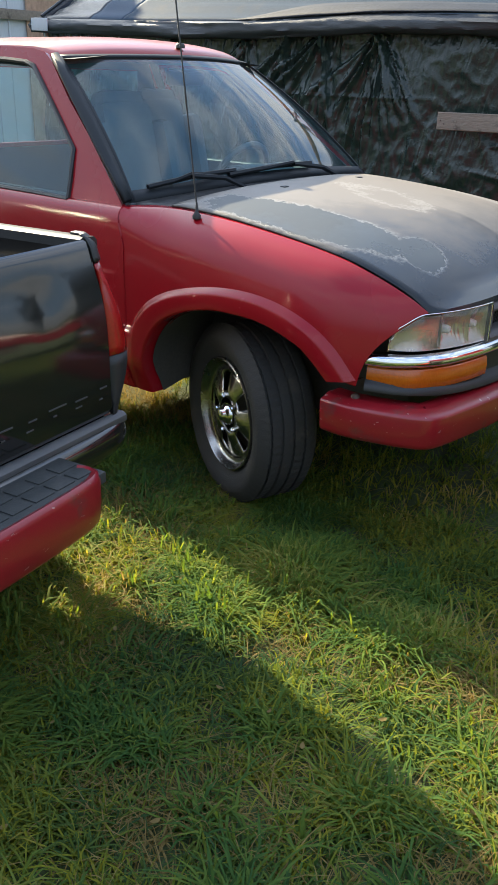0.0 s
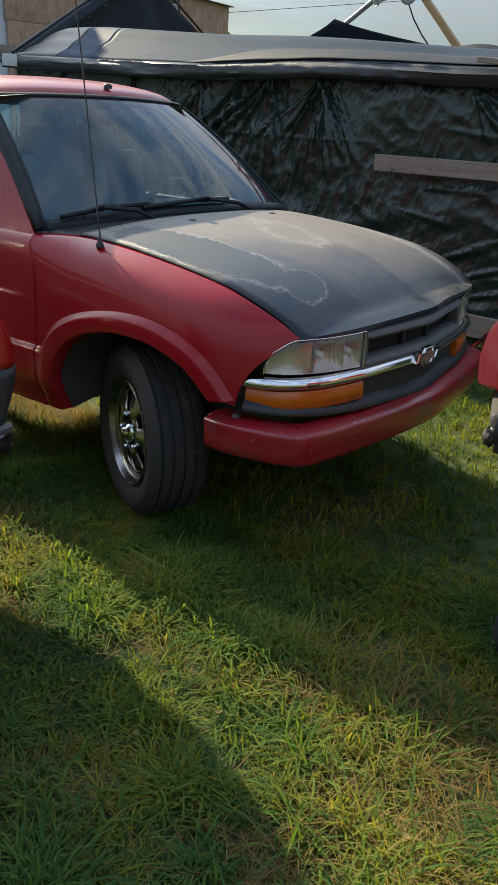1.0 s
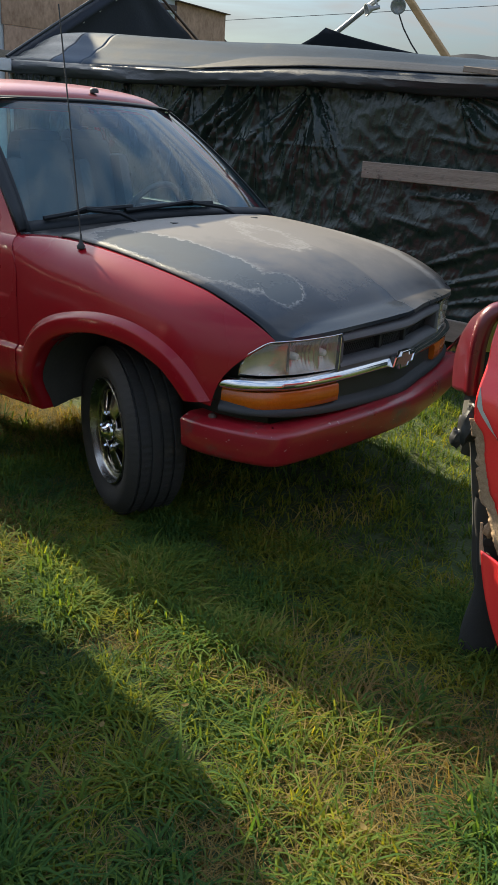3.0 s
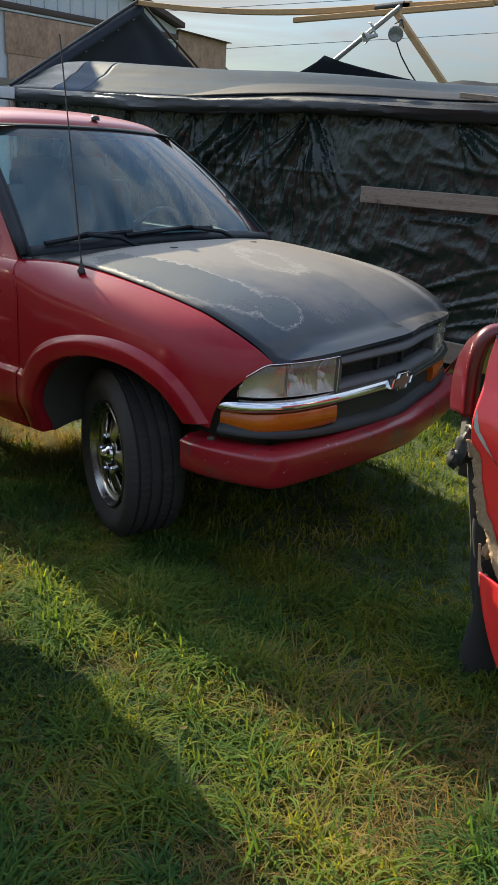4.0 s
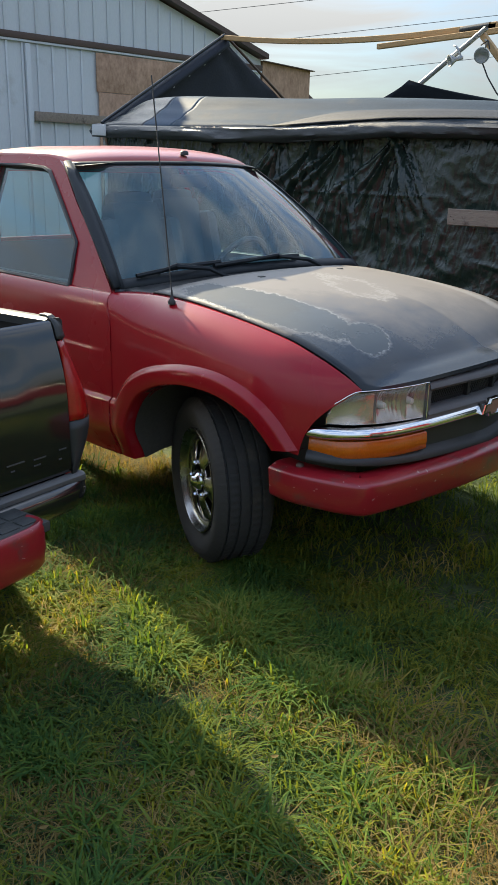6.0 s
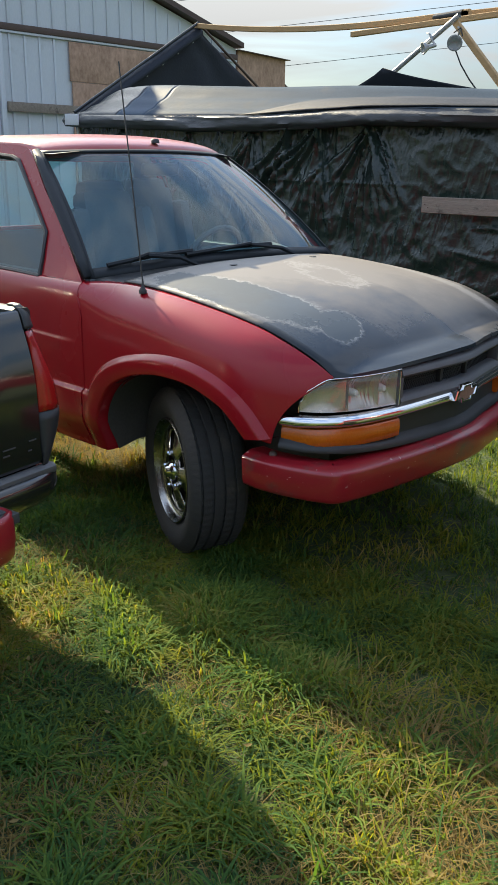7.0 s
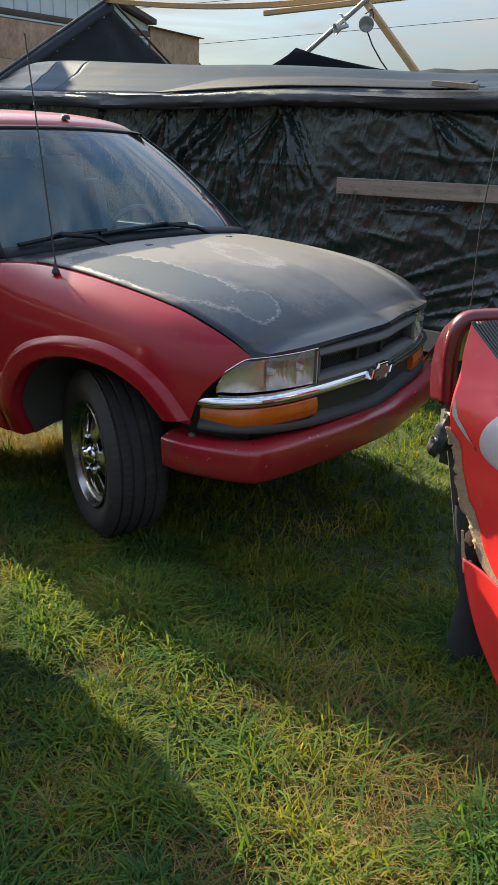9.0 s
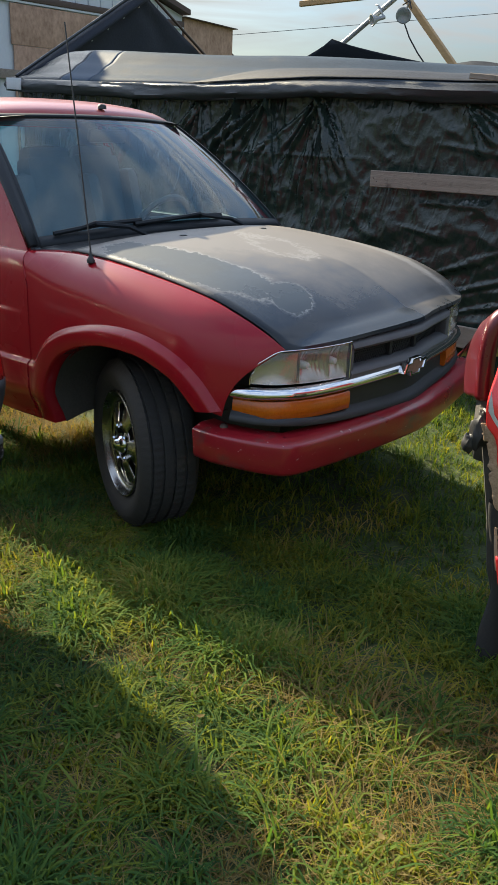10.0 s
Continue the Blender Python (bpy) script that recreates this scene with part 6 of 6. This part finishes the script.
def lean_to():
    root = group_root("lean_to", "strand board lean-to beside the outbuilding", "shed")
    verts = [(-8.7, 8.35, 0), (-8.7, 9.57, 0), (-8.7, 9.57, 3.22), (-8.7, 8.35, 3.27)]
    back = [(x - 3, y, z) for x, y, z in verts]
    raw("wall", verts + back, [(0, 1, 2, 3), (7, 6, 5, 4), (0, 4, 5, 1), (1, 5, 6, 2), (3, 7, 4, 0)], OSB, root, smooth=False)
    raw("roof", [(-8.62, 8.3, 3.275), (-8.62, 9.62, 3.222), (-11.8, 9.62, 3.222), (-11.8, 8.3, 3.275)], [(0, 1, 2, 3)], TRIM_BROWN, root, smooth=False, thick=0.012)
    raw("side_roof", [(-8.9, 9.6, 2.95), (-8.9, 10.4, 2.55), (-11.8, 10.4, 2.55), (-11.8, 9.6, 2.95)], [(0, 1, 2, 3)], TRIM_BROWN, root, "dark side roof", smooth=False, thick=0.05)
    block("side_wall", (2.9, 0.7, 2.5), pose(-10.4, 9.95, 1.25), OSB, root)
    return root


lean_to()


# ---------------------------------------------------------------- wires and distance
def wire(a, b, sag):
    a, b = Vector(a), Vector(b)
    pts = [a + (b - a) * (i / 24) - Vector((0, 0, sag * 4 * (i / 24) * (1 - i / 24))) for i in range(25)]
    w = tube("power_line", pts, 0.007, CABLE, None, sides=5)
    tagged(w, "thin black overhead power line", "power line", "overhead lines")


def line_through(p, q, more):
    p, q = Vector(p), Vector(q)
    d = q - p
    return p - d * more, q + d * more


wire(*line_through((-16.53, 13.71, 5.47), (-14.86, 15.44, 5.76), 4), 0.0)
wire(*line_through((-14.62, 15.67, 4.92), (-10.36, 18.81, 5.46), 3), 0.0)
wire(*line_through((-14.31, 15.95, 3.97), (-11.03, 18.41, 4.40), 3), 0.0)


def far_trees():
    """A low, ragged belt of trees round the horizon."""
    rng = random.Random(11)
    verts, faces = [], []
    for k in range(520):
        a = 2 * math.pi * k / 520 + rng.uniform(-0.006, 0.006)
        r = rng.uniform(105, 150)
        h = rng.uniform(4.0, 9.5) * (0.75 + 0.35 * noise.noise((math.cos(a) * 4, math.sin(a) * 4, 0)))
        cx, cy = r * math.cos(a), r * math.sin(a)
        for _ in range(14):
            ox, oy, oz = rng.gauss(0, 1.6), rng.gauss(0, 1.6), rng.uniform(0.1, 1.0) * h
            s = rng.uniform(0.5, 1.5)
            i = len(verts)
            for q in range(5):
                b = 2 * math.pi * q / 5 + rng.random()
                verts.append((cx + ox + s * math.cos(b), cy + oy + s * math.sin(b), oz + rng.uniform(-0.5, 0.5) * s))
            verts.append((cx + ox, cy + oy, oz + s))
            verts.append((cx + ox, cy + oy, max(0.0, oz - s)))
            for q in range(5):
                faces.append((i + q, i + (q + 1) % 5, i + 5))
                faces.append((i + (q + 1) % 5, i + q, i + 6))
    t = raw("far_trees", verts, faces, LEAF, smooth=False)
    tagged(t, "distant low belt of green trees", "trees", kind="stuff")


far_trees()


# ---------------------------------------------------------------- grass
BARE = ((-0.15, -1.14, 0.30, 0.14), (1.18, -0.90, 0.20, 0.11), (1.45, -0.88, 0.18, 0.10), (1.20, -1.20, 0.12, 0.08), (1.45, -1.13, 0.24, 0.09), (1.02, -1.86, 0.20, 0.12),
        (1.42, -1.69, 0.14, 0.08), (0.86, -1.97, 0.18, 0.11), (-1.15, -0.38, 0.60, 0.30), (0.74, -1.38, 0.10, 0.07), (1.62, -1.40, 0.15, 0.10))


def bareness(x, y):
    b = 0.0
    for cx, cy, rx, ry in BARE:
        b = max(b, math.exp(-((x - cx) / (1.25 * rx)) ** 2 - ((y - cy) / (1.25 * ry)) ** 2))
    return b


def grass(name, count, area, material, label, low, high, wide, lie, seed, choose):
    rng = random.Random(seed)
    verts, faces = [], []
    x0, x1, y0, y1 = area
    done = 0
    tries = 0
    while done < count and tries < count * 8:
        tries += 1
        cx, cy = rng.uniform(x0, x1), rng.uniform(y0, y1)
        if rng.random() > choose(cx, cy):
            continue
        for _ in range(rng.randint(3, 7)):
            x, y = cx + rng.gauss(0, 0.014), cy + rng.gauss(0, 0.014)
            z = ground_height(x, y) - 0.004
            h = rng.uniform(low, high) * (0.75 + 0.5 * (noise.noise((x * 3, y * 3, 6)) + 0.5))
            a = rng.uniform(0, 2 * math.pi)
            lean = rng.uniform(0.15, 1.0) * lie * h
            w = wide * rng.uniform(0.6, 1.2)
            dx, dy = math.cos(a), math.sin(a)
            px, py = -dy * w / 2, dx * w / 2
            rise = h * (1 - 0.35 * min(1, lean / h))
            i = len(verts)
            for t, b, k in ((0.0, 0.0, 0.8), (0.45, 0.25, 1.0), (0.8, 0.65, 0.7)):
                hz = z + rise * (t * 1.25 if t < 0.8 else 0.95)
                verts.append((x + dx * lean * b - px * k, y + dy * lean * b - py * k, hz))
                verts.append((x + dx * lean * b + px * k, y + dy * lean * b + py * k, hz))
            verts.append((x + dx * lean * 1.1, y + dy * lean * 1.1, z + rise * (1.05 - 0.25 * min(1, lean / h))))
            faces += [(i, i + 1, i + 3, i + 2), (i + 2, i + 3, i + 5, i + 4), (i + 4, i + 5, i + 6)]
            done += 1
    g = raw(name, verts, faces, material, smooth=True)
    tagged(g, label, "grass", kind="stuff")
    return g


def edge_fade(x, y, x0, x1, y0, y1):
    return smoothstep(x0, x0 + 0.5, x) * smoothstep(x1, x1 - 0.5, x) * smoothstep(y0, y0 + 0.4, y) * smoothstep(y1, y1 - 0.3, y)


def thick_near(x, y):
    dry = 1 - 0.5 * smoothstep(0.95, 1.6, x) * smoothstep(-0.2, 0.3, noise.noise((x * 2.5, y * 2.5, 40)) + 0.15)
    return dry * (1.0 - 0.93 * bareness(x, y)) * edge_fade(x, y, -2.2, 3.0, -3.0, 3.0) * (0.35 if y < -2.4 or x > 2.3 else 1.0)


def thick_far(x, y):
    under = 0.9 if abs(y) < 0.75 and x < 0.6 else 1.0
    return (1.0 - 0.93 * bareness(x, y)) * under * edge_fade(x, y, -3.6, 3.4, -0.75, 2.9)


def clumped(x, y):
    return thick_near(x, y) * (0.05 + 0.95 * smoothstep(-0.25, 0.30, noise.noise((x * 8, y * 8, 21)) + 0.35 * noise.noise((x * 23, y * 23, 2))))


def tufts(x, y):
    return thick_near(x, y) * smoothstep(0.05, 0.40, noise.noise((x * 5, y * 5, 33)) + 0.25 * noise.noise((x * 1.4, y * 1.4, 3)))


grass("grass", 92000, (-1.5, 2.8, -2.9, -0.40), GRASS, "rough green lawn grass with dry tufts", 0.030, 0.088, 0.0054, 1.9, 3, clumped)
grass("broad_grass", 38000, (-1.2, 2.4, -2.5, -0.40), BROAD, "broad-bladed weed grass in tufts", 0.050, 0.110, 0.0070, 1.8, 8, tufts)
grass("grass", 62000, (-3.4, 3.2, -0.6, 2.4), GRASS, "rough green lawn grass", 0.03, 0.080, 0.0055, 1.5, 4, thick_far)
grass("dry_grass", 27000, (-1.8, 2.3, -2.55, -0.10), STRAW, "dry straw lying in the lawn", 0.035, 0.085, 0.0030, 2.4, 5,
      lambda x, y: 0.04 + 0.96 * (1 - 0.8 * smoothstep(0.4, 0.6, x) * smoothstep(-1.0, -0.85, y)) * max(bareness(x, y), smoothstep(0.05, 0.45, noise.noise((x * 2.1, y * 2.1, 12)) + 0.45 * smoothstep(0.95, 1.6, x))))

for wx, wy, seed in ((1.36, -1.17, 51), (1.52, -0.98, 52), (0.55, -1.05, 53)):
    grass("weed_tuft", 90, (wx - 0.05, wx + 0.05, wy - 0.04, wy + 0.04), BROAD, "dark green broad-leaved weed tuft", 0.04, 0.075, 0.009, 1.6, seed, lambda x, y: 1.0)


def dry_leaves():
    """Small curled brown leaves lying in the grass."""
    rng = random.Random(17)
    verts, faces = [], []
    for _ in range(45):
        x, y = rng.uniform(-0.3, 2.0), rng.uniform(-2.3, -0.8)
        z, a, s = ground_height(x, y) + rng.uniform(0.03, 0.06), rng.uniform(0, 6.28), rng.uniform(0.006, 0.012)
        i = len(verts)
        for u, v, h in ((-1.2, 0, 0.3), (-0.3, -0.6, 0.1), (0.6, -0.5, 0.25), (1.2, 0, 0.5), (0.6, 0.5, 0.3), (-0.3, 0.6, 0.2), (0.1, 0, -0.15)):
            verts.append((x + s * (u * math.cos(a) - v * math.sin(a)), y + s * (u * math.sin(a) + v * math.cos(a)), z + s * h))
        faces += [(i + k, i + (k + 1) % 6, i + 6) for k in range(6)]
    tagged(raw("dry_leaves", verts, faces, STRAW), "small dry brown leaves scattered in the grass", "leaves", kind="stuff")


dry_leaves()
